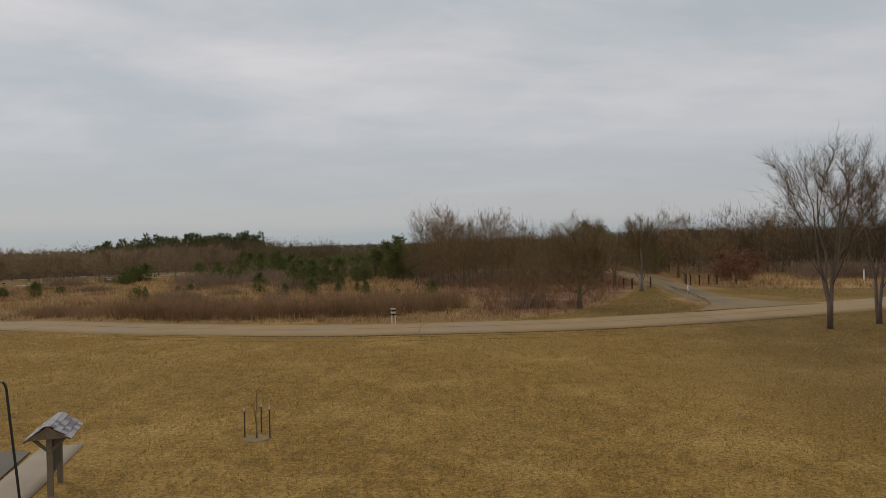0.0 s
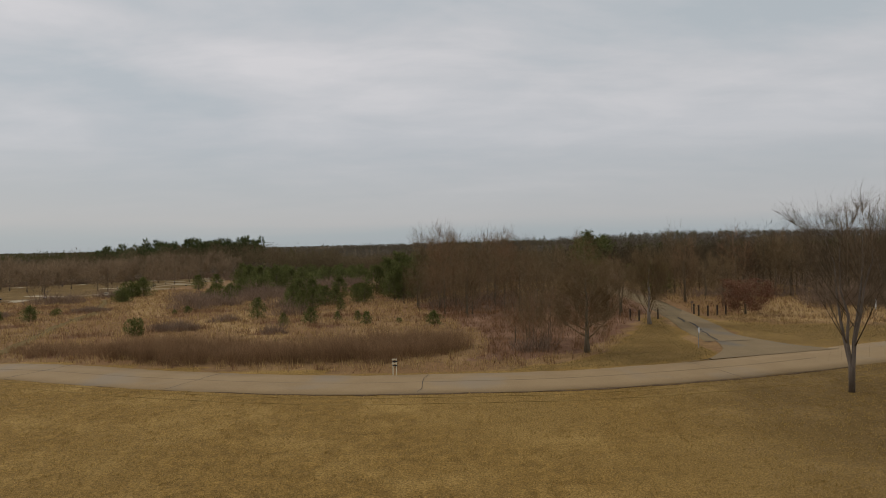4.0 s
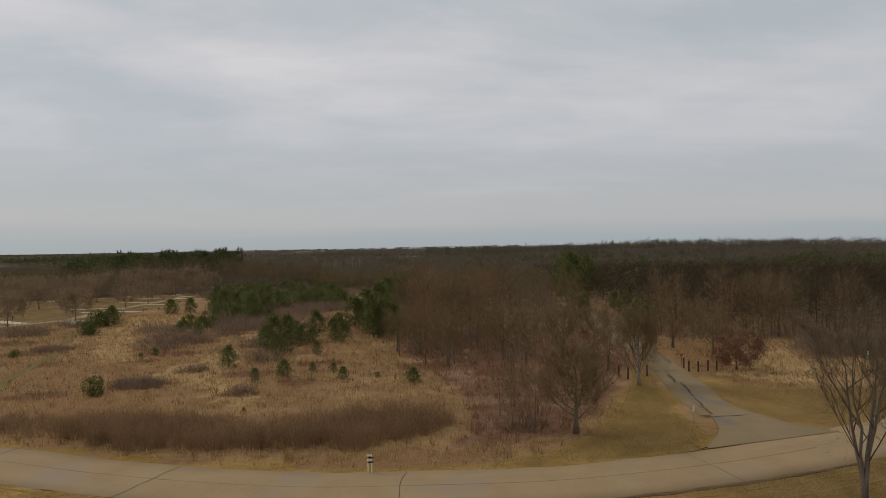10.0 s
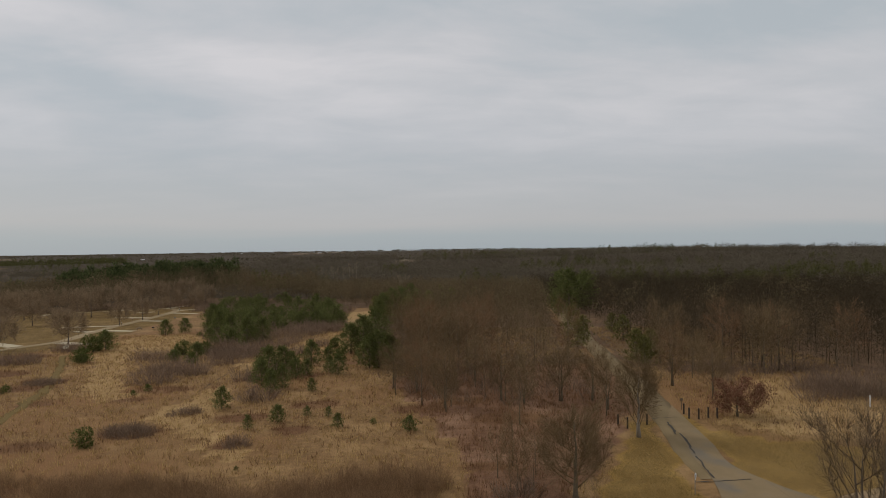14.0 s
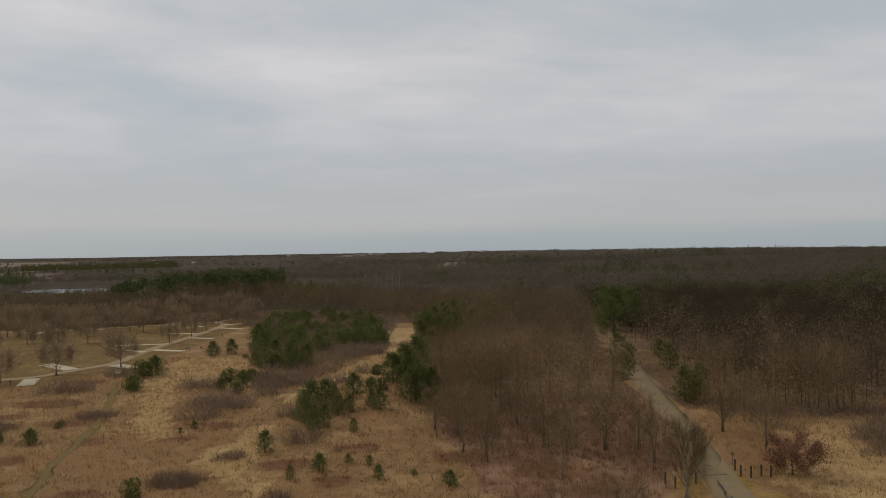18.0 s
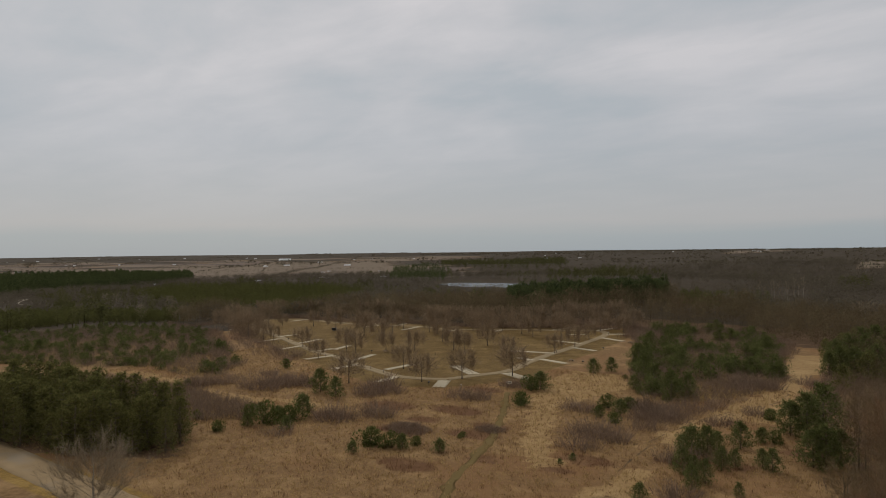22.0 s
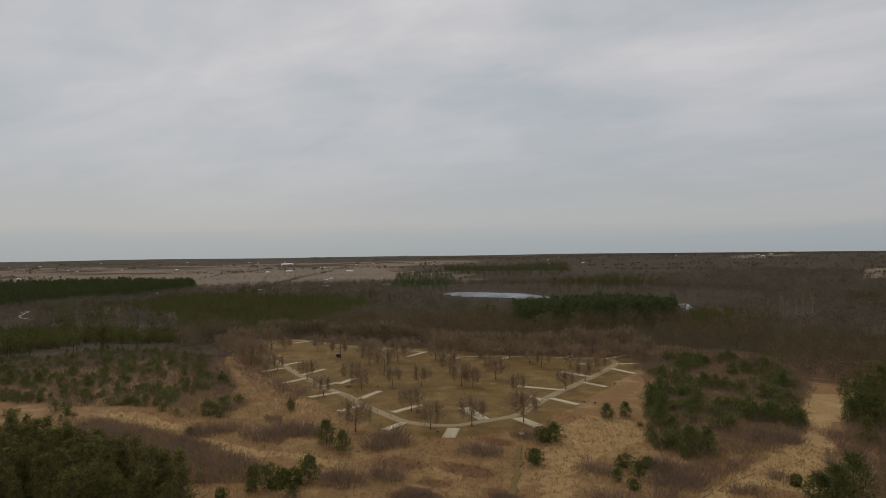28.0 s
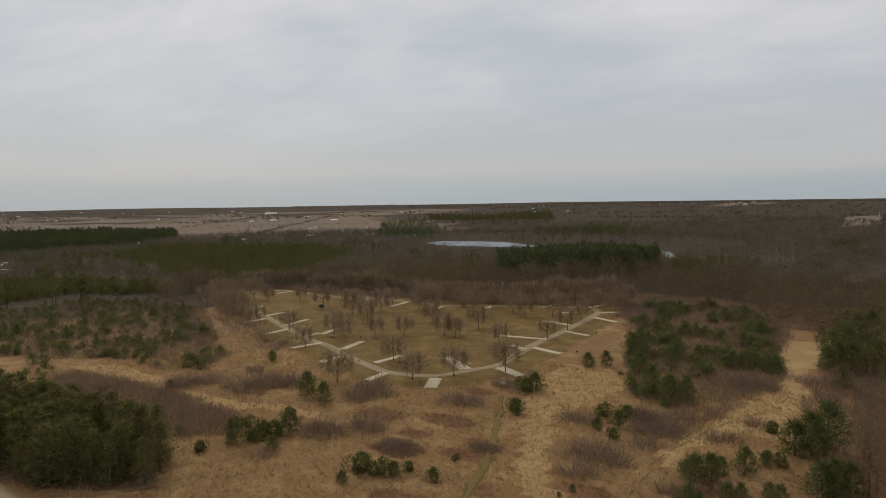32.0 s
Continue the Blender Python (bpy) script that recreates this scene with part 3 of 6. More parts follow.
def ground_material():
    mat = D.materials.new("park_ground")
    mat.use_nodes = True
    nt = mat.node_tree
    N, K = nt.nodes.new, nt.links.new
    b = nt.nodes["Principled BSDF"]
    b.inputs["Roughness"].default_value, b.inputs["Specular IOR Level"].default_value = 0.95, 0.1
    co = N("ShaderNodeTexCoord").outputs["Object"]

    def noise_of(scale, detail=4.0, rough=0.55):
        n = N("ShaderNodeTexNoise")
        n.inputs["Scale"].default_value, n.inputs["Detail"].default_value, n.inputs["Roughness"].default_value = scale, detail, rough
        K(co, n.inputs["Vector"])
        return n.outputs["Fac"]

    def blend(fac, a, c):
        m = N("ShaderNodeMix"); m.data_type = "RGBA"
        K(fac, m.inputs["Factor"])
        for s, v in (("A", a), ("B", c)):
            if isinstance(v, tuple):
                m.inputs[s].default_value = (*v, 1)
            else:
                K(v, m.inputs[s])
        return m.outputs["Result"]

    def span(v, lo, hi):
        m = N("ShaderNodeMapRange"); m.inputs["From Min"].default_value, m.inputs["From Max"].default_value = lo, hi
        K(v, m.inputs["Value"])
        return m.outputs[0]

    grain, clump, patch, wide = noise_of(9.0, 5, 0.7), noise_of(1.3, 5, 0.65), noise_of(0.16, 5, 0.6), noise_of(0.035, 4)

    hair = noise_of(10.0, 5, 0.8)

    def tone(dark, mid, light, extra=None, fibre=False):
        c = blend(span(clump, 0.34, 0.68), dark, mid)
        c = blend(span(patch, 0.48, 0.72), c, light)
        if extra:
            c = blend(span(wide, 0.50, 0.62), c, extra)
        g = N("ShaderNodeMix"); g.data_type = "RGBA"; g.blend_type = "MULTIPLY"; g.inputs["Factor"].default_value = 1.0
        K(c, g.inputs["A"])
        K(span(grain, 0.30, 0.62), g.inputs["Factor"])
        g.inputs["B"].default_value = (0.97, 0.96, 0.95, 1)
        d = N("ShaderNodeMix"); d.data_type = "RGBA"
        K(span(grain, 0.34, 0.5), d.inputs["Factor"])
        dk = N("ShaderNodeMix"); dk.data_type = "RGBA"; dk.blend_type = "MULTIPLY"; dk.inputs["Factor"].default_value = 1.0
        K(c, dk.inputs["A"]); dk.inputs["B"].default_value = (0.50, 0.48, 0.44, 1)
        K(dk.outputs["Result"], d.inputs["A"]); K(c, d.inputs["B"])
        if not fibre:
            return d.outputs["Result"]
        f = N("ShaderNodeMix"); f.data_type = "RGBA"; f.blend_type = "MULTIPLY"; f.inputs["Factor"].default_value = 1.0
        sh = N("ShaderNodeMapRange"); sh.inputs["From Min"].default_value, sh.inputs["From Max"].default_value = 0.3, 0.7
        sh.inputs["To Min"].default_value, sh.inputs["To Max"].default_value = 0.22, 1.66
        K(hair, sh.inputs["Value"]); K(c, f.inputs["A"]); K(sh.outputs[0], f.inputs["B"])
        return f.outputs["Result"]

    prairie = tone((0.190, 0.108, 0.048), (0.318, 0.192, 0.084), (0.405, 0.255, 0.115), (0.262, 0.142, 0.062))
    zone = {
        "lawn": tone((0.205, 0.123, 0.034), (0.335, 0.203, 0.056), (0.410, 0.263, 0.084), (0.285, 0.178, 0.054), fibre=True),
        "leaf": tone((0.155, 0.080, 0.044), (0.255, 0.138, 0.078), (0.345, 0.205, 0.125)),
        "straw": tone((0.315, 0.195, 0.083), (0.430, 0.276, 0.122), (0.49, 0.325, 0.15)),
        "rust": tone((0.140, 0.070, 0.034), (0.212, 0.110, 0.052), (0.27, 0.152, 0.072)),
        "litter": tone((0.093, 0.057, 0.031), (0.162, 0.096, 0.051), (0.215, 0.132, 0.073)),
        "camp": tone((0.145, 0.090, 0.029), (0.215, 0.134, 0.046), (0.275, 0.176, 0.066), fibre=True),
        "field": tone((0.175, 0.128, 0.085), (0.225, 0.168, 0.115), (0.275, 0.21, 0.148)),
        "plough": tone((0.135, 0.100, 0.080), (0.165, 0.122, 0.098), (0.19, 0.145, 0.115)),
        "woodfar": tone((0.056, 0.041, 0.025), (0.075, 0.055, 0.034), (0.092, 0.068, 0.043)),
    }
    colour = prairie
    for key, tint in zone.items():
        at = N("ShaderNodeAttribute"); at.attribute_name = key
        a = N("ShaderNodeMath"); a.operation = "MULTIPLY_ADD"; a.inputs[1].default_value = 0.7
        K(clump, a.inputs[0]); K(at.outputs["Fac"], a.inputs[2])
        colour = blend(span(a.outputs[0], 0.72, 1.0), colour, tint)
    K(colour, b.inputs["Base Color"])
    bp = N("ShaderNodeBump"); bp.inputs["Strength"].default_value, bp.inputs["Distance"].default_value = 0.6, 0.12
    ad = N("ShaderNodeMath"); ad.operation = "ADD"; K(grain, ad.inputs[0]); K(clump, ad.inputs[1])
    K(ad.outputs[0], bp.inputs["Height"]); K(bp.outputs[0], b.inputs["Normal"])
    return mat


def graded(lo, hi, a, b, step, grow):
    """Coordinates even from a to b and ever wider outside, out to lo and hi."""
    mid = np.arange(a, b + step, step)
    right, left, d = [mid[-1]], [mid[0]], step
    while right[-1] < hi:
        d *= grow; right.append(right[-1] + d)
    d = step
    while left[-1] > lo:
        d *= grow; left.append(left[-1] - d)
    return np.r_[left[:0:-1], mid, right[1:]]


def road_side(x):
    """The y of the main road's middle at x."""
    P = np.array(ROAD)
    return np.interp(x, P[:, 0], P[:, 1])


def build_ground():
    xs, ys = graded(-4700, 4700, -235, 85, 2.2, 1.08), graded(-900, 4900, -12, 290, 2.2, 1.08)
    X, Y = np.meshgrid(xs, ys)
    rng = np.random.default_rng(5)
    Z = ground_z(X, Y)
    V = np.stack([X, Y, Z], -1).reshape(-1, 3)
    nx, ny = len(xs), len(ys)
    i = (np.arange(ny - 1)[:, None] * nx + np.arange(nx - 1)[None]).ravel()
    F = np.concatenate([np.stack([i, i + 1, i + nx + 1], 1), np.stack([i, i + nx + 1, i + nx], 1)])
    ob = sheet("ground", V, F, ground_material())
    tagged(ob, "rolling park ground of dormant turf, dry prairie and leaf litter", "ground", kind="structure")
    x, y = V[:, 0], V[:, 1]

    def put(key, mask):
        at = ob.data.attributes.new(key, "FLOAT", "POINT")
        at.data.foreach_set("value", np.asarray(mask, np.float32))

    near_side = (y < road_side(x)) & (y > -900) & (x > -75) & (np.hypot(x, y) < 600)
    wedge = (inside(LAWN_WEDGE, x, y) | inside(LAWN_EAST, x, y)) & ~near_side
    put("lawn", np.maximum((near_side | (to_line(ROAD, x, y) < 4.4)) * 1.0, wedge * 0.95))
    put("straw", sum(inside(p, x, y) for p in STRAW.values()) > 0)
    rust = np.zeros(len(x))
    for cx, cy, rx, ry in RUST:
        rust = np.maximum(rust, 1.25 - ((x - cx) / rx) ** 2 - ((y - cy) / ry) ** 2)
    old = inside(MIXED, x, y) | inside(DARKBRUSH, x, y) | inside(THICKET, x, y)
    put("rust", np.clip(rust, 0, 1))
    put("leaf", inside(LEAF, x, y) * 0.95)
    far = np.hypot(x, y)
    camp = inside(LOOP, x, y) | (to_line(LOOP, x, y) < 11)
    put("litter", (sum(inside(p, x, y) for p in (*WOODS.values(), *PINES.values(), GROVE)) > 0) & ~camp)
    # near lawn: greener eastward, with the lens's corner darkening put into its colour
    put("camp", np.max([1.0 * camp, wedge * 0.52, old * 0.6, near_side * np.clip((x + 2) / 34, 0, 0.68)], axis=0))
    ang = np.degrees(np.arctan2(-x, y))
    farm = (ang > 37 + 6 * np.sin(far * 0.004)) & (far > 1200)
    u, v = x * 0.8 + y * 0.6, -x * 0.6 + y * 0.8
    cell = np.sin(np.floor(u / 260) * 12.9898 + np.floor(v / 120) * 78.233) * 43758.5453
    cell = cell - np.floor(cell)
    pale = inside([(-470.1, 2398.7), (-302.7, 2506.3), (-365.8, 3027.6), (-561.8, 2921)], x, y) | inside([(-44.7, 1043.3), (-1.2, 1054.4), (-2.2, 1904.4), (-62.4, 1563.1)], x, y) | inside([(-1462.9, 1005), (-1693, 1259.8), (-1881.4, 1594.1), (-1599.2, 1655.3), (-1506.1, 1819.7), (-1003.3, 1281), (-1048.5, 1088.4), (-958.2, 803.2), (-1067.1, 723.8)], x, y)
    put("field", (farm & (cell < 0.6)) | pale)
    put("plough", farm & (cell >= 0.6) & (cell < 0.85) & ~pale)
    put("woodfar", ((far > 345) & ~(farm & (cell < 0.85)) & (y > 85) & ~pale & ~camp) | (far > 2900))
    return ob


# reddish-brown low growth: middle and half-widths
RUST = [(-43.8, 79.2, 4.3, 2.4), (-34.5, 84.2, 4.6, 2.6), (-23, 90.5, 4.3, 2.4), (-21.7, 79, 2.5, 2), (-14.7, 96.5, 4.7, 2.6), (-15.3, 83.9, 3.3, 2), (-0.7, 92.6, 4.5, 2.5), (5.5, 96.6, 4.7, 2.6), (10.5, 86.9, 5.6, 3.1), (14.9, 80.9, 3.9, 2.1), (-77, 126.5, 7.3, 4), (-64, 112.5, 6.3, 3.5), (-77.7, 107.9, 6.5, 3.6), (-92.6, 122.7, 7.6, 4.2), (-78.6, 116.4, 4.6, 2.5), (-54.7, 101, 3.7, 2), (-64, 91.9, 6.3, 3.5)]
RUST += [(-21.4, 119.4, 5.3, 2.9), (-27.4, 115.9, 4.5, 2.5), (-40.6, 109.3, 5.5, 3), (-38.5, 65.6, 3.7, 2.1), (-96.8, 109.1, 5.9, 3.3), (-42.5, 102.6, 3.5, 2), (-83, 147.9, 6, 3.3), (-64.2, 119.1, 4.8, 2.6), (6.6, 69.5, 3.3, 2), (1.8, 110, 4.5, 2.5), (-10.9, 131.6, 5.5, 3)]
build_ground()


def ribbon(name, line, width, mat, label, category, rise=0.05, depth=0.25, step=2.0, kind="structure", parent=None, ends=None, wob=0.0):
    """A paved strip laid on the ground, with its thickness."""
    P = smooth(line, step)
    t = np.gradient(P, axis=0)
    t /= np.linalg.norm(t, axis=1, keepdims=True)
    nrm = np.stack([-t[:, 1], t[:, 0]], 1)
    w = np.interp(np.linspace(0, 1, len(P)), *ends) if ends else np.full(len(P), width)
    rng = np.random.default_rng(len(P))
    rows = []
    for k in (-1, -0.5, 0, 0.5, 1):
        q = P + nrm * (w / 2 * k + (rng.normal(size=len(P)) * wob if abs(k) == 1 else 0))[:, None]
        rows.append(np.c_[q, ground_z(q[:, 0], q[:, 1]) + rise - 0.015 * abs(k)])
    low = [r - np.array([0, 0, depth]) for r in (rows[0], rows[-1])]
    R = [low[0], *rows, low[1]]
    n = len(P)
    V = np.concatenate(R)
    i = np.arange(n - 1)
    F = []
    for k in range(len(R) - 1):
        a, b = k * n + i, (k + 1) * n + i
        F += [np.stack([a, a + 1, b + 1], 1), np.stack([a, b + 1, b], 1)]
    ob = sheet(name, V, np.concatenate(F)[:, ::-1], mat, parent)
    if parent is None:
        tagged(ob, label, category, kind=kind)
    return ob


road = ribbon("road", ROAD, 6.3, M_road, "worn pale two-lane park road with transverse cracks", "road", wob=0.06)
branch = ribbon("branch_road", BRANCH, 4.0, M_branch, "weathered grey side road with patched edges leading into bare woods", "road", rise=0.045, wob=0.08,
                ends=((0, 0.03, 0.07, 0.12, 1.0), (4.6, 4.2, 3.9, 3.8, 4.6)))
ribbon("trail", TRAIL, 1.7, M_trail, "narrow mown grass trail across dry prairie", "path", rise=0.02, depth=0.1, wob=0.34)
loop_road = ribbon("camp_loop_road", LOOP, 3.3, M_loop, "pale asphalt loop road through an empty campground", "road", rise=0.07, step=3)


def junction():
    """The flared mouth of the branch: two rounded corners between the kerb lines."""
    left = [(17.8, 54.1), (21.1, 55.1), (23.1, 57.6), (24.3, 59.3), (25.3, 62.2), (26, 65.3), (26.5, 69.5), (28.2, 77.5), (29.5, 84.6)]
    right = [(34.2, 58.7), (32.8, 59.6), (31.4, 61.5), (30.3, 64.4), (29.4, 67.1), (30.4, 74.5), (31.1, 80.8), (32, 88), (32.4, 91.1)]
    L, R = smooth(left, 1.0), smooth(right, 1.0)
    n = 26
    L, R = (np.stack([np.interp(np.linspace(0, 1, n), np.linspace(0, 1, len(q)), q[:, k]) for k in (0, 1)], 1) for q in (L, R))
    rows = [L + (R - L) * f for f in np.linspace(0, 1, 7)]
    V = np.concatenate([np.c_[q, ground_z(q[:, 0], q[:, 1]) + 0.065] for q in rows])
    i = np.arange(n - 1)
    F = []
    for k in range(6):
        a, b = k * n + i, (k + 1) * n + i
        F += [np.stack([a, b + 1, a + 1], 1), np.stack([a, b, b + 1], 1)]
    tagged(sheet("junction", V, np.concatenate(F)[:, ::-1], M_mouth), "flared paved junction where the side road leaves", "road", kind="structure")


junction()


# ---------------------------------------------------------------- plants
def bare_tree(rng, H, R, r0, limbs=12, subs=6, twigs=1500, tw=0.012, clear=0.22, stems=1, rise=0.55, tl=0.11, haze=0, stout=0.33, spread=0.12):
    """Trunk, then limbs and twigs of a leafless tree: two pairs of arrays."""
    trunk, wood, tips, ways = [], [], [], []
    for s in range(stems):
        az0 = 2 * np.pi * s / stems + rng.uniform(-0.4, 0.4)
        lean = (0.0 if stems == 1 else spread * rng.uniform(0.6, 1.2)) * H
        n = 7
        f = np.linspace(0, 1, n)
        top = H * rng.uniform(0.72, 0.85)
        line = np.stack([np.cos(az0) * lean * f**1.4 + rng.normal(size=n) * 0.012 * H * f, np.sin(az0) * lean * f**1.4 + rng.normal(size=n) * 0.012 * H * f, top * f], 1)
        rad = r0 / stems**0.45 * np.interp(f, [0, 0.05, 0.5, 1], [1.45, 1.0, 0.62, 0.10])
        trunk.append(tube(line, rad, 7))
        for k in range(limbs // stems):
            g = clear + (0.96 - clear) * (k + rng.uniform(0, 1)) / (limbs // stems)
            p0 = np.array([np.interp(g, f, line[:, c]) for c in range(3)])
            az = k * 2.4 + rng.uniform(-0.5, 0.5) + az0
            aim = clear + (1 - clear) * min(0.97, g * 0.62 + 0.30 * min(rise, 1.2) + rng.uniform(-0.1, 0.1))
            hm, hh = (clear * 0.7 + 1) / 2, (1.04 - clear * 0.7) / 2
            reach = R * np.sqrt(max(0.06, 1 - ((aim - hm) / hh) ** 2)) * rng.uniform(0.7, 1.08)
            end = np.array([p0[0] + np.cos(az) * reach, p0[1] + np.sin(az) * reach, max(aim * H, p0[2] + 0.3 * reach)])
            mid = (p0 + end) / 2 + np.array([0, 0, -0.06 * reach]) + rng.normal(size=3) * 0.05 * reach
            u = np.linspace(0, 1, 5)[:, None]
            path = (1 - u) ** 2 * p0 + 2 * u * (1 - u) * mid + u**2 * end
            lr = r0 * stout * (1 - 0.6 * g) / stems**0.3
            wood.append(tube(path, lr * np.linspace(1, 0.18, 5), 4))
            for j in range(subs):
                h = rng.uniform(0.25, 1.0)
                q0 = np.array([np.interp(h, u[:, 0], path[:, c]) for c in range(3)])
                d = rng.normal(size=3) * 0.55 + (end - p0) / (np.linalg.norm(end - p0) + 1e-6) + np.array([0, 0, 0.55])
                d /= np.linalg.norm(d)
                ln = (0.5 * reach + 0.35 * R) * rng.uniform(0.35, 0.65)
                q1 = q0 + d * ln * 0.5 + rng.normal(size=3) * 0.05 * ln
                q2 = q0 + d * ln + np.array([0, 0, 0.14 * ln])
                wood.append(tube([q0, q1, q2], lr * 0.34 * np.array([1, 0.6, 0.2]), 3))
                tips += [(q0, q1), (q1, q2)]
                ways.append(d); ways.append(d)
    a, b = np.array([t[0] for t in tips]), np.array([t[1] for t in tips])
    w = np.array(ways)
    idx = rng.integers(0, len(a), twigs)
    base = a[idx] + (b - a)[idx] * rng.uniform(0, 1, (twigs, 1))
    way = w[idx] + rng.normal(size=(twigs, 3)) * 0.6 + np.array([0, 0, 0.35])
    first = spikes(rng, base, way, rng.uniform(0.6, 1.25, twigs) * tl * H, tw * rng.uniform(0.7, 1.3, twigs))
    way /= np.linalg.norm(way, axis=1, keepdims=True)
    base2 = base + way * (rng.uniform(0.2, 0.9, twigs) * tl * 0.8 * H)[:, None]
    way2 = way + rng.normal(size=(twigs, 3)) * 0.6 + np.array([0, 0, 0.3])
    second = spikes(rng, base2, way2, rng.uniform(0.4, 0.9, twigs) * tl * H, tw * 0.7 * rng.uniform(0.7, 1.3, twigs))
    more = []
    if haze:
        d = rng.normal(size=(haze, 3)); d /= np.linalg.norm(d, axis=1, keepdims=True)
        low = clear * 0.8
        hb = d * np.array([R, R, (1 - low) / 2 * H]) * rng.uniform(0.3, 0.93, (haze, 1)) + [0, 0, (1 + low) / 2 * H]
        hb += 0.25 * R * np.sin(hb * 2.1 + 1.0) * [1, 1, 0]
        more = [spikes(rng, hb, d * [1, 1, 0.7] + [0, 0, 0.4] + rng.normal(size=(haze, 3)) * 0.3, rng.uniform(0.08, 0.17, haze) * H, tw * 0.75 * rng.uniform(0.6, 1.3, haze))]
    return merged(trunk), merged([*wood, first, second, *more])


def conifer(rng, H, R, tufts=700, tw=0.05, tl=0.34, low=0.06, irregular=0.3, cone=0.0):
    """Stem and needle tufts of a young pine."""
    stem = tube([(0, 0, 0), (0.01 * H, 0, 0.5 * H), (0, 0.01 * H, 0.97 * H)], 0.02 * H * np.array([1.1, 0.7, 0.1]), 6)
    arms, base, way = [], [], []
    whorls = 11
    per = max(tufts // (whorls * 6), 3)
    for k in range(whorls):
        g = low + (0.95 - low) * k / (whorls - 1)
        prof = R * np.sqrt(max(0.0, 1 - g**2.2)) * (0.7 + 0.3 * min(1, g / 0.25)) * (1.12 - 0.55 * g)
        prof = (1 - cone) * prof + cone * (R * (1 - g) ** 0.8 + 0.05 * R)
        for j in range(6):
            az = j * np.pi / 3 + k * 0.9 + rng.uniform(-0.35, 0.35)
            reach = prof * rng.uniform(1 - irregular, 1 + irregular)
            d = np.array([np.cos(az), np.sin(az), rng.uniform(0.05, 0.45)])
            p0 = np.array([0, 0, g * H])
            arms.append(tube([p0, p0 + d * reach * 0.95], [0.006 * H, 0.0015 * H], 3))
            h = rng.uniform(0.25, 1.0, per) ** 0.7
            base.append(p0 + d * reach * h[:, None] + rng.normal(size=(per, 3)) * 0.10 * R)
            way.append(d * 0.7 + rng.normal(size=(per, 3)) * 0.6 + [0, 0, 0.45])
    base, way = np.concatenate(base), np.concatenate(way)
    n = len(base)
    leaf = [spikes(rng, base, way + rng.normal(size=(n, 3)) * 0.45, rng.uniform(0.6, 1.3, n) * tl, tw * rng.uniform(0.7, 1.3, n)) for _ in range(3)]
    return merged([stem, *arms]), merged(leaf)


def flakes(rng, at, out, size):
    """Small ragged sprays that lie across the outward direction."""
    n = len(at)
    out = out + rng.normal(size=(n, 3)) * 0.35
    out /= np.linalg.norm(out, axis=1, keepdims=True)
    u = np.cross(out, rng.normal(size=(n, 3)))
    u /= np.linalg.norm(u, axis=1, keepdims=True)
    v = np.cross(out, u)
    size = np.reshape(size, (-1, 1))
    V = np.stack([at + u * size * rng.uniform(0.5, 1.2, (n, 1)), at + (v * 0.7 - u * 0.5) * size * rng.uniform(0.5, 1.1, (n, 1)), at - (v * 0.7 + u * 0.5) * size * rng.uniform(0.5, 1.1, (n, 1))], 1).reshape(-1, 3)
    return V, np.arange(3 * n).reshape(-1, 3)


def far_crown(rng, H, R, n=60, tw=0.3, clear=0.25, sprays=0, size=1.0):
    """A leafless tree far off: stem, sprays of branches round an uneven crown, a haze of twigs."""
    half, mid = (1 - clear) / 2, (1 + clear) / 2
    out = [tube([(0, 0, 0), (0, 0, 0.8 * H)], [0.0034 * H, 0.0014 * H], 3)]
    ph = rng.uniform(0, 6)

    def shell(m, lo, hi):
        d = rng.normal(size=(m, 3)); d /= np.linalg.norm(d, axis=1, keepdims=True)
        return d, d * np.array([R, R, half * H]) * rng.uniform(lo, hi, (m, 1)) * (1 + 0.22 * np.sin(3 * d[:, :1] + 4 * d[:, 1:2] + ph)) + [0, 0, mid * H]
    if sprays:
        d, at = shell(sprays, 0.5, 0.9)
        out.append(flakes(rng, at, d / [R, R, half * H] * R, size * rng.uniform(0.5, 1.3, sprays)))
    d, base = shell(n, 0.3, 0.92)
    out.append(spikes(rng, base, d * [1, 1, 0.7] + [0, 0, 0.4] + rng.normal(size=(n, 3)) * 0.55, rng.uniform(0.06, 0.13, n) * H, tw * rng.uniform(0.6, 1.4, n)))
    return merged(out)


def far_pine(rng, H, R, tufts=70, tw=0.30, clear=0.35, peak=0.8):
    stem = tube([(0, 0, 0), (0, 0, 0.95 * H)], [0.014 * H, 0.004 * H], 3)
    g = clear + (0.98 - clear) * rng.uniform(0, 1, tufts) ** 0.9
    az = rng.uniform(0, 2 * np.pi, tufts)
    r = R * np.clip((1 - g) / (1 - clear), 0.05, 1) ** peak * rng.uniform(0.25, 1, tufts) ** 0.5
    base = np.stack([np.cos(az) * r, np.sin(az) * r, g * H], 1)
    way = np.stack([np.cos(az), np.sin(az), 0.7 * np.ones(tufts)], 1) + rng.normal(size=(tufts, 3)) * 0.5
    return merged([stem, spikes(rng, base, way, rng.uniform(0.5, 1.1, tufts) * 0.55 * R, tw * rng.uniform(0.7, 1.3, tufts))])


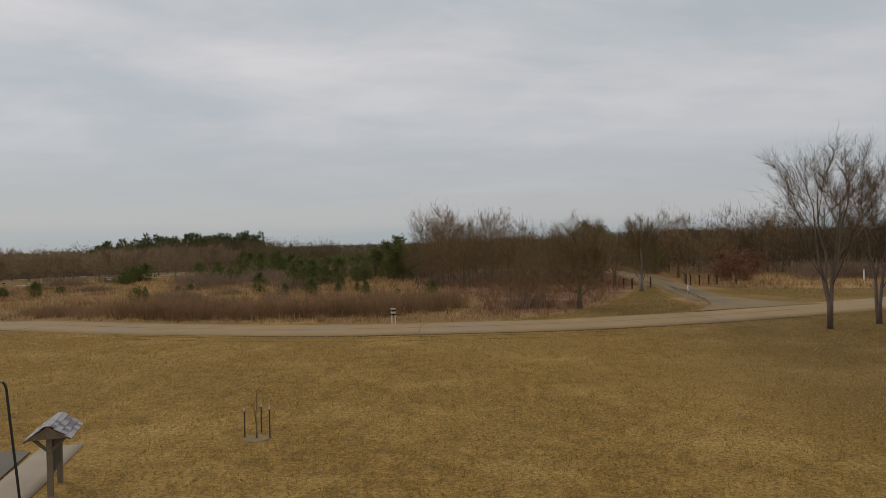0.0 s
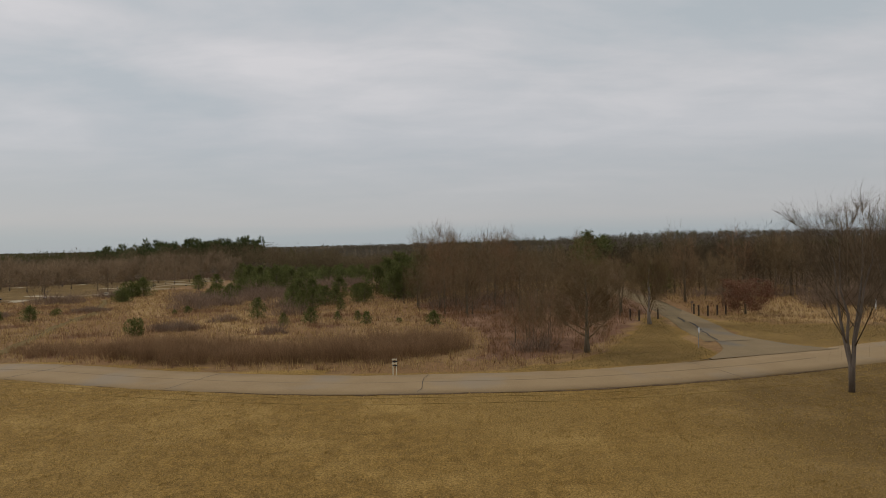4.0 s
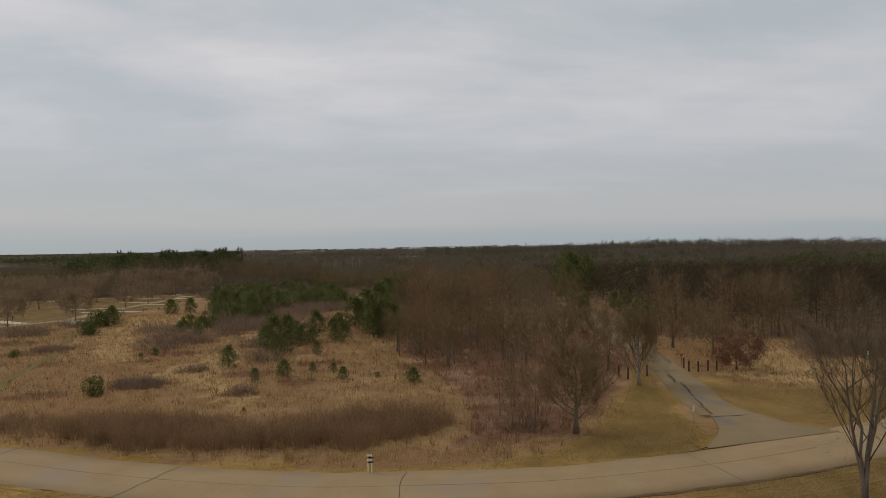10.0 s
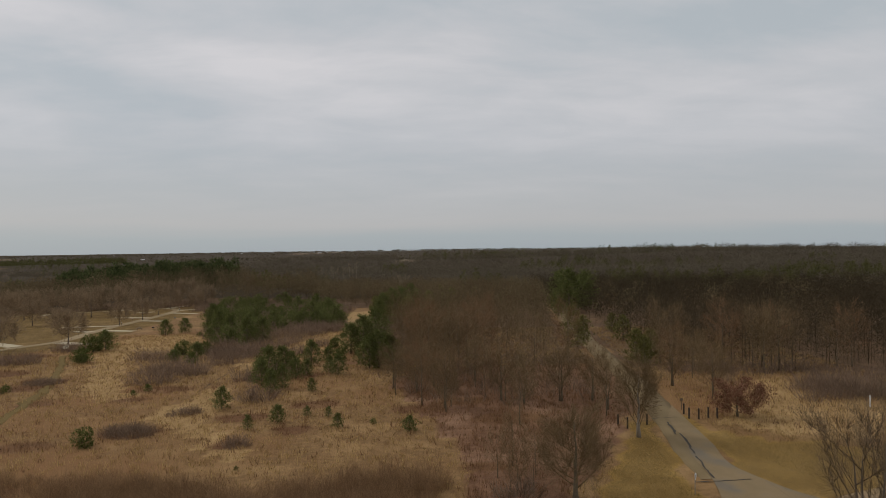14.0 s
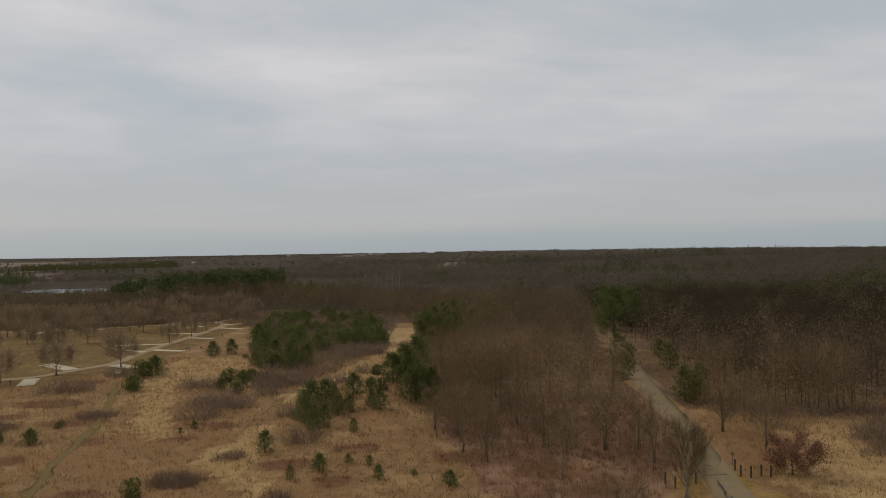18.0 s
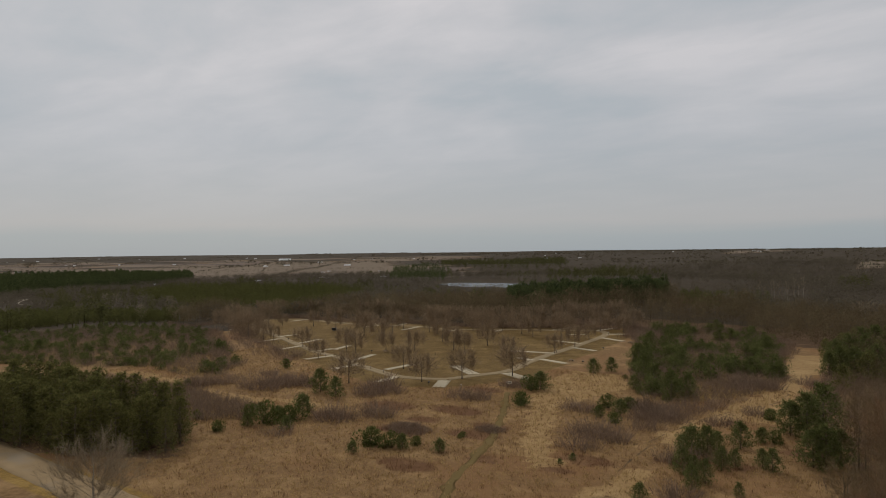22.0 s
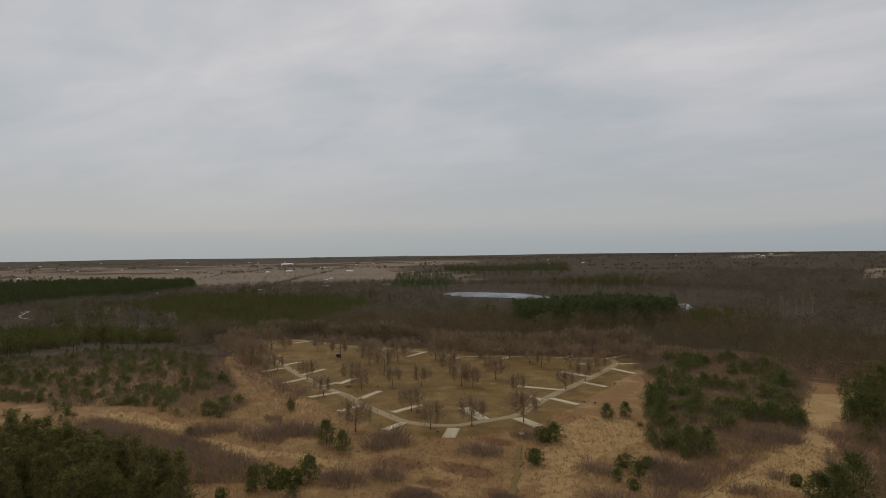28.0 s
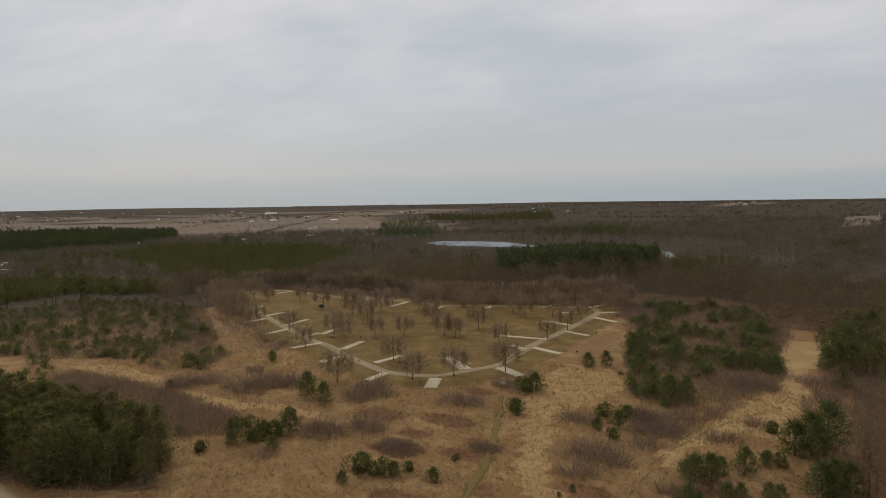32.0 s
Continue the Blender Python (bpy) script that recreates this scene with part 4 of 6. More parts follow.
def bush(rng, R, H, tufts=420, tw=0.05, tl=0.3):
    """A dense evergreen bush of uneven lobes."""
    lobes = rng.normal(size=(7, 3)) * [0.46 * R, 0.46 * R, 0.17 * H] + [0, 0, 0.36 * H]
    lobes[:, 2] = np.abs(lobes[:, 2])
    k = rng.integers(0, 7, tufts)
    d = rng.normal(size=(tufts, 3)); d /= np.linalg.norm(d, axis=1, keepdims=True)
    base = lobes[k] + d * np.array([0.55 * R, 0.55 * R, 0.40 * H]) * rng.uniform(0.5, 1, (tufts, 1)) ** 0.5
    base[:, 2] = np.abs(base[:, 2]) + 0.03
    leaf = [spikes(rng, base, d + [0, 0, 0.5] + rng.normal(size=(tufts, 3)) * 0.5, rng.uniform(0.6, 1.3, tufts) * tl, tw * rng.uniform(0.7, 1.3, tufts)) for _ in range(2)]
    stems = [tube([(0, 0, -0.05), tuple(p * [0.6, 0.6, 0.7]), tuple(p)], [0.03 * R, 0.02 * R, 0.008 * R], 4) for p in lobes]
    return merged(stems), merged(leaf)


def brush(rng, R, H, stems=90, tw=0.014, twig=3, fan=0.5):
    """A leafless shrub: many stems that fan out from the ground, forking into twigs."""
    a, q = rng.uniform(0, 2 * np.pi, stems), R * 0.75 * rng.uniform(0, 1, stems) ** 0.5
    base = np.stack([np.cos(a) * q, np.sin(a) * q, -0.05 + 0 * a], 1)
    way = np.stack([np.cos(a) * q / R * fan, np.sin(a) * q / R * fan, np.ones(stems)], 1) + rng.normal(size=(stems, 3)) * (0.12 + 0.2 * fan * (fan > 0.6))
    way[:, 2] = np.abs(way[:, 2])
    ln = H * rng.uniform(0.65, 1.05, stems)
    out = [spikes(rng, base, way, ln, tw * rng.uniform(0.8, 1.6, stems))]
    way /= np.linalg.norm(way, axis=1, keepdims=True)
    for _ in range(twig):
        b = base + way * (ln * rng.uniform(0.3, 0.9, stems))[:, None]
        out.append(spikes(rng, b, way + rng.normal(size=(stems, 3)) * 0.42, ln * rng.uniform(0.2, 0.45, stems), tw * 0.8 * rng.uniform(0.7, 1.3, stems)))
    return merged(out)


def scatter(rng, poly, gap, near=None):
    """Loosely even random points in a polygon."""
    P = np.array(poly)
    lo, hi = P.min(0), P.max(0)
    gx, gy = np.meshgrid(np.arange(lo[0], hi[0], gap), np.arange(lo[1], hi[1], gap))
    q = np.stack([gx.ravel(), gy.ravel()], 1) + rng.uniform(-0.5, 0.5, (gx.size, 2)) * gap * 1.1
    return q[inside(poly, q[:, 0], q[:, 1])]


def stuff(name, arrays, mat, label, category):
    return tagged(sheet(name, *arrays, mat), label, category, kind="stuff")


def keep_off(q, d=5.6):
    """Points that stand clear of the roads."""
    return q[(to_line(BRANCH, q[:, 0], q[:, 1]) > d) & (to_line(ROAD, q[:, 0], q[:, 1]) > d)]


def plant(name, x, y, pieces, label, category, group="", scale=1.0, turn=0.0):
    """A plant of named parts: (part name, mesh, label)."""
    ob = thing(name, x, y, label, category, group, turn, scale)
    for pname, me in pieces:
        p = new(pname, me)
        p.parent = ob
    return ob


def tree_meshes(seed, mats, **size):
    rng = np.random.default_rng(seed)
    t, c = bare_tree(rng, **size)
    return [("trunk", raw_mesh("trunk", *t, mats[0])), ("crown", raw_mesh("crown", *c, mats[1]))]


def pine_meshes(seed, mat, **size):
    t, c = conifer(np.random.default_rng(seed), **size)
    return [("trunk", raw_mesh("trunk", *t, M_bark)), ("crown", raw_mesh("crown", *c, mat))]


def bush_meshes(seed, mat, **size):
    t, c = bush(np.random.default_rng(seed), **size)
    return [("stem", raw_mesh("stem", *t, M_bark)), ("foliage", raw_mesh("foliage", *c, mat))]


# trees that stand alone by the road
plant("shade_tree", 25.7, 43.4, tree_meshes(11, (M_bark_dark, M_twig_dark), H=12.4, R=3.7, r0=0.25, limbs=30, subs=13, twigs=5000, tw=0.0055, clear=0.28, stems=4, rise=1.0, tl=0.065, haze=2400, stout=0.32, spread=0.13),
      "large bare shade tree with a forking grey trunk on the lawn", "tree", turn=0.6)
plant("shade_tree", 30.2, 45.2, tree_meshes(12, (M_bark_dark, M_twig_dark), H=12.0, R=2.6, r0=0.18, limbs=18, subs=7, twigs=3000, tw=0.009, clear=0.25, stems=2, rise=1.0, tl=0.075, haze=1500),
      "slender bare tree with two trunks beside the larger shade tree", "tree", turn=2.0)
plant("road_tree", 12.5, 60.2, tree_meshes(13, (M_bark, M_twig), H=8.0, R=3.0, r0=0.22, limbs=22, subs=7, twigs=3800, tw=0.010, clear=0.14, rise=0.8, tl=0.10, haze=5200),
      "bare spreading tree with a short grey trunk on the grass verge", "tree")
plant("road_tree", 23.6, 77.6, tree_meshes(14, (M_bark_pale, M_twig), H=9.0, R=2.5, r0=0.20, limbs=26, subs=7, twigs=3600, tw=0.009, clear=0.12, rise=1.25, tl=0.09, haze=5200),
      "pale upright bare tree beside the side road", "tree")
plant("road_tree", -79.2, 50.1, tree_meshes(15, (M_bark_pale, M_twig_pale), H=12.0, R=5.2, r0=0.2, limbs=20, subs=7, twigs=3600, tw=0.012, clear=0.14, rise=1.0, tl=0.11, haze=3200),
      "pale bare tree at the edge of the park road", "tree")

# small trees of the wood's edge: a handful of shapes, repeated
EDGE = [tree_meshes(20 + k, (M_bark, (M_twig, M_twig_red, M_twig)[k % 3]), H=11.6 + 0.6 * (k % 3), R=2.7 + 0.4 * (k % 2), r0=0.09, limbs=14, subs=6, twigs=500, tw=0.013, clear=0.07, rise=0.9, tl=0.10, haze=1000) for k in range(5)]


def row_of(name, spots, kinds, label, category, group, sizes, seed):
    rng = np.random.default_rng(seed)
    made = {}
    for n, (x, y) in enumerate(spots):
        k = n % len(kinds)
        s, turn = rng.uniform(*sizes), rng.uniform(0, 6.28)
        if k in made:
            copy_thing(made[k], Matrix.Translation((x, y, float(ground_z(x, y)))) @ Matrix.Rotation(turn, 4, "Z") @ Matrix.Scale(s / made[k].scale[0], 4))
        else:
            made[k] = plant(name, x, y, kinds[k], label, category, group, s, turn)


row_of("edge_tree", [(6.8, 66.5), (7.5, 63.2), (8, 62.1), (9.7, 63.9), (10.4, 67), (8.6, 69.4)], EDGE[:3],
       "thin bare tree in a brushy clump near the road", "tree", "clump of thin trees by the road", (0.38, 0.5), 1)
row_of("edge_tree", [(-1.1, 104.9), (-0.2, 94.7), (2.9, 90.6), (-4, 101.7), (3.7, 93.6), (7.9, 105.6), (11.3, 96.1), (11.4, 83.7), (18.5, 94.9), (23.7, 96.8), (22.6, 86.6), (37.1, 103.2), (42.6, 108.7), (39, 93.6), (8.7, 98.4), (14.9, 100.7)],
       EDGE, "bare grey tree standing at the edge of the woods", "tree", "trees at the edge of the woods", (0.62, 0.85), 2)
rng = np.random.default_rng(31)
front = [q for q in keep_off(scatter(rng, WOODS["west_of_branch"], 4.6)) if q[1] < 135][:18]
row_of("wood_tree", [tuple(q) for q in front], EDGE, "bare grey-brown tree inside the leafless woods", "tree", "front trees of the woods", (0.95, 1.2), 3)
front = [q for q in keep_off(scatter(rng, WOODS["east_of_branch"], 5.2)) if q[1] < 150 and q[0] < 100][:14]
row_of("wood_tree", [tuple(q) for q in front], EDGE, "bare grey-brown tree inside the leafless woods", "tree", "front trees of the woods", (0.8, 1.05), 4)

CAMP = [tree_meshes(40 + k, (M_bark_dark, M_camp), H=7.2, R=4.1, r0=0.12, limbs=14, subs=4, twigs=340, tw=0.05, clear=0.2, rise=0.65, tl=0.085, haze=1900) for k in range(4)]
CAMP_SPOTS = [(-242.2, 206.8), (-220.1, 192.5), (-213.6, 192.4), (-186.4, 183.5), (-158.5, 164.5), (-165.7, 185.8), (-155.7, 179.9), (-172.6, 212.2), (-141.1, 194.8), (-194.9, 256.4), (-174.3, 249.3), (-147.4, 221.5), (-129.1, 202.2), (-124.1, 201.8), (-160, 263.9), (-125.6, 219.9), (-147, 268.3), (-105.5, 198.9), (-123.7, 253.3), (-95.4, 214.3), (-96.1, 232.8), (-99.5, 254.4), (-106.7, 285.3), (-96.7, 285.8), (-117.9, 277.3), (-136, 283.3), (-120.1, 162.2), (-103, 148.4), (-95.9, 157.1), (-86.2, 167.7), (-118.5, 136.8), (-150.3, 190), (-265.8, 242.7), (-249.1, 249), (-206, 240.4)]
CAMP_EDGE = [(-291.4, 231.9), (-304.4, 249.5), (-328.7, 281.8), (-324.2, 291.7), (-318.7, 301), (-302.6, 300.5), (-278.3, 291), (-267, 293.6), (-252.9, 292.9), (-241.7, 294.8), (-227.3, 292.4), (-213.8, 290.2), (-195.8, 281), (-179.6, 272.7), (-171.6, 275.7), (-163.6, 278.3), (-154.6, 279), (-146.2, 280.3), (-140.1, 285.8), (-131.8, 286.5), (-129.3, 300), (-118.9, 295.7), (-112.1, 302.8), (-107.1, 307.9), (-96.6, 298.7), (-273.1, 211.2), (-254, 206.5), (-236.6, 197.6), (-272.8, 239.2), (-218.5, 234.3), (-191.3, 223.9), (-186.4, 237.4), (-167.3, 245.7), (-144.2, 246.4), (-133, 261), (-113.3, 258.3)]
row_of("camp_tree", CAMP_SPOTS,
       CAMP, "bare shade tree on the campground lawn", "tree", "campground shade trees", (0.9, 1.35), 5)
row_of("camp_tree", CAMP_EDGE, CAMP, "tall bare shade tree round the campground", "tree", "campground shade trees", (1.3, 1.75), 55)

VERGE = [tree_meshes(45 + k, (M_bark, M_twig), H=8.6, R=3.1, r0=0.17, limbs=16, subs=6, twigs=1500, tw=0.011, clear=0.16, stems=1 + k % 2, rise=0.8, tl=0.09, haze=1300, stout=0.42) for k in range(3)]
row_of("verge_tree", [(18.8, 94.8), (23.6, 89.5), (23, 94.9), (37.3, 103.2), (45.4, 115.2), (40.4, 96.4), (-4.5, 105.8), (-1, 102.9), (2.8, 92.6), (10.7, 96.2), (13.5, 93.7), (8.1, 109.7), (1.6, 106.9)], VERGE, "bare spreading tree at the front of the woods", "tree", "spreading trees before the woods", (0.62, 0.95), 14)

# evergreens that can be told apart
PINE = [pine_meshes(60 + k, M_pine, H=3.7 + 0.3 * k, R=2.0, tufts=1100, tw=0.04, tl=0.36, irregular=0.35) for k in range(4)]
FARPINE = [pine_meshes(160 + k, M_grove, H=4.0, R=1.6, tufts=420, tw=0.06, tl=0.42, irregular=0.45) for k in range(3)]
ROUND = [pine_meshes(190 + k, M_pine, H=3.2, R=1.9, tufts=330, tw=0.06, tl=0.40, irregular=0.5) for k in range(3)]
FARBUSH = [bush_meshes(170 + k, M_juniper, R=1.25, H=2.0, tufts=220, tw=0.06, tl=0.32) for k in range(3)]
MASS = [bush_meshes(66 + k, M_pine, R=1.5, H=2.6, tufts=420, tw=0.055, tl=0.38) for k in range(3)]
BUSH = [bush_meshes(70 + k, M_juniper, R=1.25, H=2.0, tufts=800, tw=0.034, tl=0.26) for k in range(3)]
LOW = [pine_meshes(74 + k, M_pine, H=2.5, R=1.45, tufts=900, tw=0.034, tl=0.30, irregular=0.5) for k in range(2)]
def grown(name, spots, kinds, tall, label, category, group, seed):
    """Plants of given heights: x, y, height of each; tall: the height of each kind as built."""
    rng = np.random.default_rng(seed)
    made = {}
    for n, (x, y, h) in enumerate(spots):
        k, turn = n % len(kinds), rng.uniform(0, 6.28)
        s = h / tall[k]
        if k in made:
            copy_thing(made[k], Matrix.Translation((x, y, float(ground_z(x, y)))) @ Matrix.Rotation(turn, 4, "Z") @ Matrix.Scale(s / made[k].scale[0], 4))
        else:
            made[k] = plant(name, x, y, kinds[k], label, category, group, s, turn)


grown("young_pine", [(-69.1, 183.6, 4), (-65.6, 188.2, 4), (-27.2, 95.6, 2.9), (-20.8, 84.7, 1.7), (-17.9, 87.6, 2.1), (-10.2, 84.8, 1.6), (-14.8, 90.3, 1.3), (-16.8, 105.5, 2), (-27, 121.5, 4.6), (-25.1, 124.1, 4.3), (-20.9, 129.2, 4.6), (-24.6, 113.4, 2.4), (-29, 124.2, 2.5), (-116.5, 124.4, 5.6), (-108.8, 122, 4.8), (-12, 89.7, 1.3), (-24.3, 127.4, 2.9), (-15, 142.7, 6.1), (-12.5, 144, 7.6), (-10.2, 148.3, 8.8)],
      PINE, (3.7, 4.0, 4.3, 4.6), "bushy green pine standing in dry prairie", "pine tree", "pines on the prairie", 6)
grown("edge_pine", [(-9.7, 124.8, 5.9), (-8, 124.9, 6.6), (-6.3, 128.1, 5.5), (-14.2, 213.7, 6.4), (-11.7, 214.9, 7.6), (-8.5, 215.1, 7.8), (-5.4, 217.2, 7.2), (-3.5, 220.3, 8.3), (-14.1, 233, 7.5), (-10.9, 239.3, 8.8), (-6.8, 243.5, 8.5), (-9, 267.7, 8.5), (-4.8, 266.8, 9.3), (-14.6, 119.2, 3.5), (-16.3, 121, 2.8), (-22.9, 105.2, 3.4), (-25.6, 110.9, 4), (-21.9, 108.6, 3.5), (-21.2, 116, 3.4), (-19.7, 118.3, 2.9), (-54.2, 181.4, 6.3), (-47.7, 169.5, 6.3), (-41.5, 161.7, 6.4), (-38.8, 165.5, 5.7), (-62.4, 202.3, 6.7)],
      PINE[2:], (4.3, 4.6), "dense green pine at the edge of the thicket", "pine tree", "pines at the edges of the woods", 26)
grown("roadside_pine", [(51.2, 234.2, 14.8), (58.4, 285.0, 13.4), (60.0, 247.6, 13.8)],
      PINE[2:], (4.3, 4.6), "tall dark green pine beside the park road", "pine tree", "pines beside the park road", 29)
grown("evergreen_bush", [(-37.5, 79.3, 2.2), (-1.6, 82.3, 1.7), (-76.3, 96.8, 4.2), (-75.5, 91.8, 1.9), (-71.7, 97.9, 3.3), (-69.7, 98.3, 2.5), (-69, 101.4, 2), (-105.3, 93.5, 2.5), (-104.2, 96.5, 4.8), (-104.6, 100.8, 2.6), (-101.3, 101.4, 4.2), (-102.1, 105.2, 4.3), (-111.2, 99.4, 3.1), (-96.6, 95.9, 2.6), (-107.8, 88.5, 2.6), (-151.9, 144.8, 2.8), (-72.8, 152.8, 4.1), (-71.6, 155.7, 4.2), (-68.9, 139.7, 3.6), (-67.2, 137.2, 2.2), (-50.3, 145.8, 3.4), (-46.4, 141.8, 3), (-47, 148.1, 3.2), (-49.3, 137.4, 2.3), (-44.4, 133.6, 2.6), (-42.4, 108.5, 1.1), (-19.9, 153.5, 2.9), (-18.5, 134.8, 2.6), (-16.9, 136.2, 2.4)],
      [BUSH[0], LOW[0], BUSH[1], LOW[1]], (2.1, 2.5, 2.1, 2.5), "rounded dark green evergreen bush in dry grass", "bush", "bushes on the prairie", 7)
grown("evergreen_bush", [(-64.8, 109.3, 1.4), (-63.1, 100.2, 2.2), (-6, 86.2, 0.7), (-18.1, 70.4, 0.4), (-59, 180.9, 1.1), (-43.4, 105.7, 0.8), (-318.9, 134, 4.5), (-295.2, 125.8, 4.1), (-269.8, 121.6, 3.9), (-273.9, 127.3, 4.4), (-357.3, 146, 3.9), (-152, 111.3, 2.1), (-163.2, 100.8, 1.5), (-141.9, 94.9, 1.8), (-120.1, 92.6, 1.7), (-124.3, 90.1, 1.4)],
      [BUSH[2], LOW[0]], (2.1, 2.5), "small dark green evergreen bush in dry grass", "bush", "bushes on the prairie", 27)
WILD = [(32.8, 144.2), (36.9, 155.7), (36.5, 165.2), (38.6, 123.6), (39.3, 121.2), (43, 128.5), (45, 222.1), (50.1, 239.5), (49.4, 250), (60.9, 275.2), (70.3, 322.4), (46, 155.3), (48.7, 173.5), (-14.7, 270.5), (-9.8, 267.7), (-5.8, 263.8), (-12.8, 301), (-7.6, 304.2), (-9.7, 193.5), (-5.3, 211.7), (2.1, 244.9), (11.7, 273.7), (23.8, 310.1), (8.5, 331), (-2.6, 310.1), (-10.4, 246.7), (21.4, 357.5), (68.1, 439.9), (50, 262), (62, 300), (64, 276), (72, 320), (78, 340), (60, 250), (-18, 252), (-10, 270), (-4, 250), (8, 280), (14, 294)]
row_of("woodland_pine", WILD, FARPINE, "dark green pine among leafless trees", "pine tree", "pines in the woods", (1.15, 1.9), 8)



def clear_of(q, spots, d):
    S = np.array(spots)
    return q[np.hypot(q[:, :1] - S[None, :, 0], q[:, 1:] - S[None, :, 1]).min(1) > d]


rng = np.random.default_rng(61)
spots = scatter(rng, GROVE, 2.9)
row_of("grove_pine", [tuple(q) for q in spots[:230]], [pine_meshes(80 + k, M_grove, H=4.4, R=1.25, tufts=700, tw=0.036, tl=0.24, cone=0.6) for k in range(3)],
       "dense dark green pine in a planted grove", "pine tree", "pine grove by the road", (1.3, 2.6), 9)
spots = rng.permutation(scatter(rng, THICKET, 3.3))
spots = np.array([p for p in spots if noise.noise((p[0] * 0.075, p[1] * 0.075, 1.0)) + 0.5 * noise.noise((p[0] * 0.21, p[1] * 0.21, 6.0)) > 0.13])
row_of("thicket_pine", [tuple(q) for q in spots[:260]], [MASS[0], ROUND[0], MASS[1], MASS[2], ROUND[1]], "bushy green pine in an overgrown thicket", "pine tree", "pines of the thicket", (0.7, 1.75), 10)
spots = rng.permutation(np.concatenate([scatter(rng, MIXED, 3.4), scatter(rng, [(-219.5, 92.3), (-245.3, 112.3), (-205.4, 109.9), (-187.2, 101.1), (-184.6, 86.9)], 4.0)]))
spots = np.array([p for p in spots if noise.noise((p[0] * 0.05, p[1] * 0.05, 4.0)) > -0.22])
row_of("juniper", [tuple(q) for q in spots[:280]], FARBUSH + MASS[:1], "low green juniper bush in an old field", "bush", "junipers of the old field", (0.6, 1.5), 11)
spots = np.concatenate([spots[280:], scatter(rng, [(-265.2, 102.4), (-365.5, 147.2), (-361.6, 174.7), (-233.9, 118.2), (-209.9, 97.5), (-210.1, 88.7)], 4.4)])
row_of("field_pine", [tuple(q) for q in spots[:230]], [ROUND[2], FARBUSH[1], ROUND[0]], "small bushy green pine in an old field", "pine tree", "small pines of the old field", (0.5, 1.2), 15)

# leafless brush
BRUSHES = [brush(np.random.default_rng(90 + k), 1.35, 1.6, 24, 0.024, 3, 0.9) for k in range(4)]
FINE = [brush(np.random.default_rng(94 + k), 0.7, 2.3, 60, 0.010, 4) for k in range(4)]


def oval(rng, cx, cy, rx, ry, turn, gap):
    g = np.stack(np.meshgrid(np.arange(-rx, rx, gap), np.arange(-ry, ry, gap)), -1).reshape(-1, 2)
    g = g + rng.uniform(-0.5, 0.5, g.shape) * gap
    lump = np.array([noise.noise((u * 0.35 + cx, v * 0.5 + cy, 2.0)) for u, v in g]) if len(g) else np.zeros(0)
    g = g[(g[:, 0] / rx) ** 2 + (g[:, 1] / ry) ** 2 < 1.1 + 1.0 * lump]
    c, s = np.cos(turn), np.sin(turn)
    return np.stack([cx + g[:, 0] * c - g[:, 1] * s, cy + g[:, 0] * s + g[:, 1] * c], 1)


rng = np.random.default_rng(97)
for cx, cy, rx, ry, turn, s in ((-22.7, 62.1, 10, 3.6, -0.28, 0.82), (-6, 62.1, 8.4, 4, 0.42, 0.85), (-36, 65.9, 8, 2.6, -0.3, 0.5)):
    q = oval(rng, cx, cy, rx, ry, turn, 0.95)
    V, F = strewn(rng, FINE, q, rng.uniform(0.75, 1.15, len(q)) * s, squash=0.2)
    home = thing("thicket", cx, cy, "dense reddish-brown leafless thicket beside the road", "thicket", "roadside thickets")
    cell = np.floor((V[F[:, 0], 0] - cx) / 3.4) * 100 + np.floor((V[F[:, 0], 1] - cy) / 3.4)
    for c in np.unique(cell):
        G = F[cell == c]
        used, flat = np.unique(G, return_inverse=True)
        sheet("shrub", V[used] - [cx, cy, float(home.location[2])], flat.reshape(-1, 3), M_brush, home)
PATCHES = [(-45.6, 124.2, 6.2, 4.4, 1.7), (-43.8, 114.7, 3.4, 2.4, 1.3), (-40.8, 122.8, 3.5, 2.5, 1.5), (-55.2, 140.6, 3.6, 2.5, 1.2), (-81.5, 138.3, 5, 3.5, 1.3), (-104.1, 134.5, 6.3, 4.4, 1.7), (-103.9, 127.9, 3.4, 2.4, 1.3), (-133.9, 120.4, 6.6, 4.6, 1.7), (-132.3, 128.5, 6, 4.2, 1.6), (-125.6, 128.3, 3.7, 2.6, 1.4), (-95.4, 107.6, 4.7, 3.3, 1.5), (-88.5, 114, 4.7, 3.3, 1.4), (-95.4, 92.5, 2.3, 1.6, 1.3), (-150.5, 113.6, 5.2, 3.7, 1.7), (-148.8, 119.4, 4.6, 3.2, 1.6), (-147, 133.3, 3.2, 2.3, 1.2), (-37.4, 142.4, 5.1, 3.6, 1.4), (-42.6, 148.5, 3.6, 2.5, 1.3)]
PATCHES += [(-23.1, 156.2, 2.5, 1.8, 1.2), (-27.2, 143.9, 3.3, 2.3, 1.3), (-27.6, 116.9, 3.6, 2.5, 1.3), (-29, 185.4, 7, 4.9, 1.5), (-13.2, 157.4, 3.3, 2.3, 1.4), (-17.3, 197.1, 3.5, 2.5, 1.3), (-23.4, 121.1, 2.3, 1.6, 1.2), (-23.5, 100.9, 2.8, 2, 1.3), (-31.2, 93.2, 2.2, 1.6, 0.5), (-34.5, 84.2, 3.6, 2.6, 0.5), (-20.3, 78.4, 1.5, 1.5, 0.5), (46.6, 104.7, 1.7, 1.5, 1)]
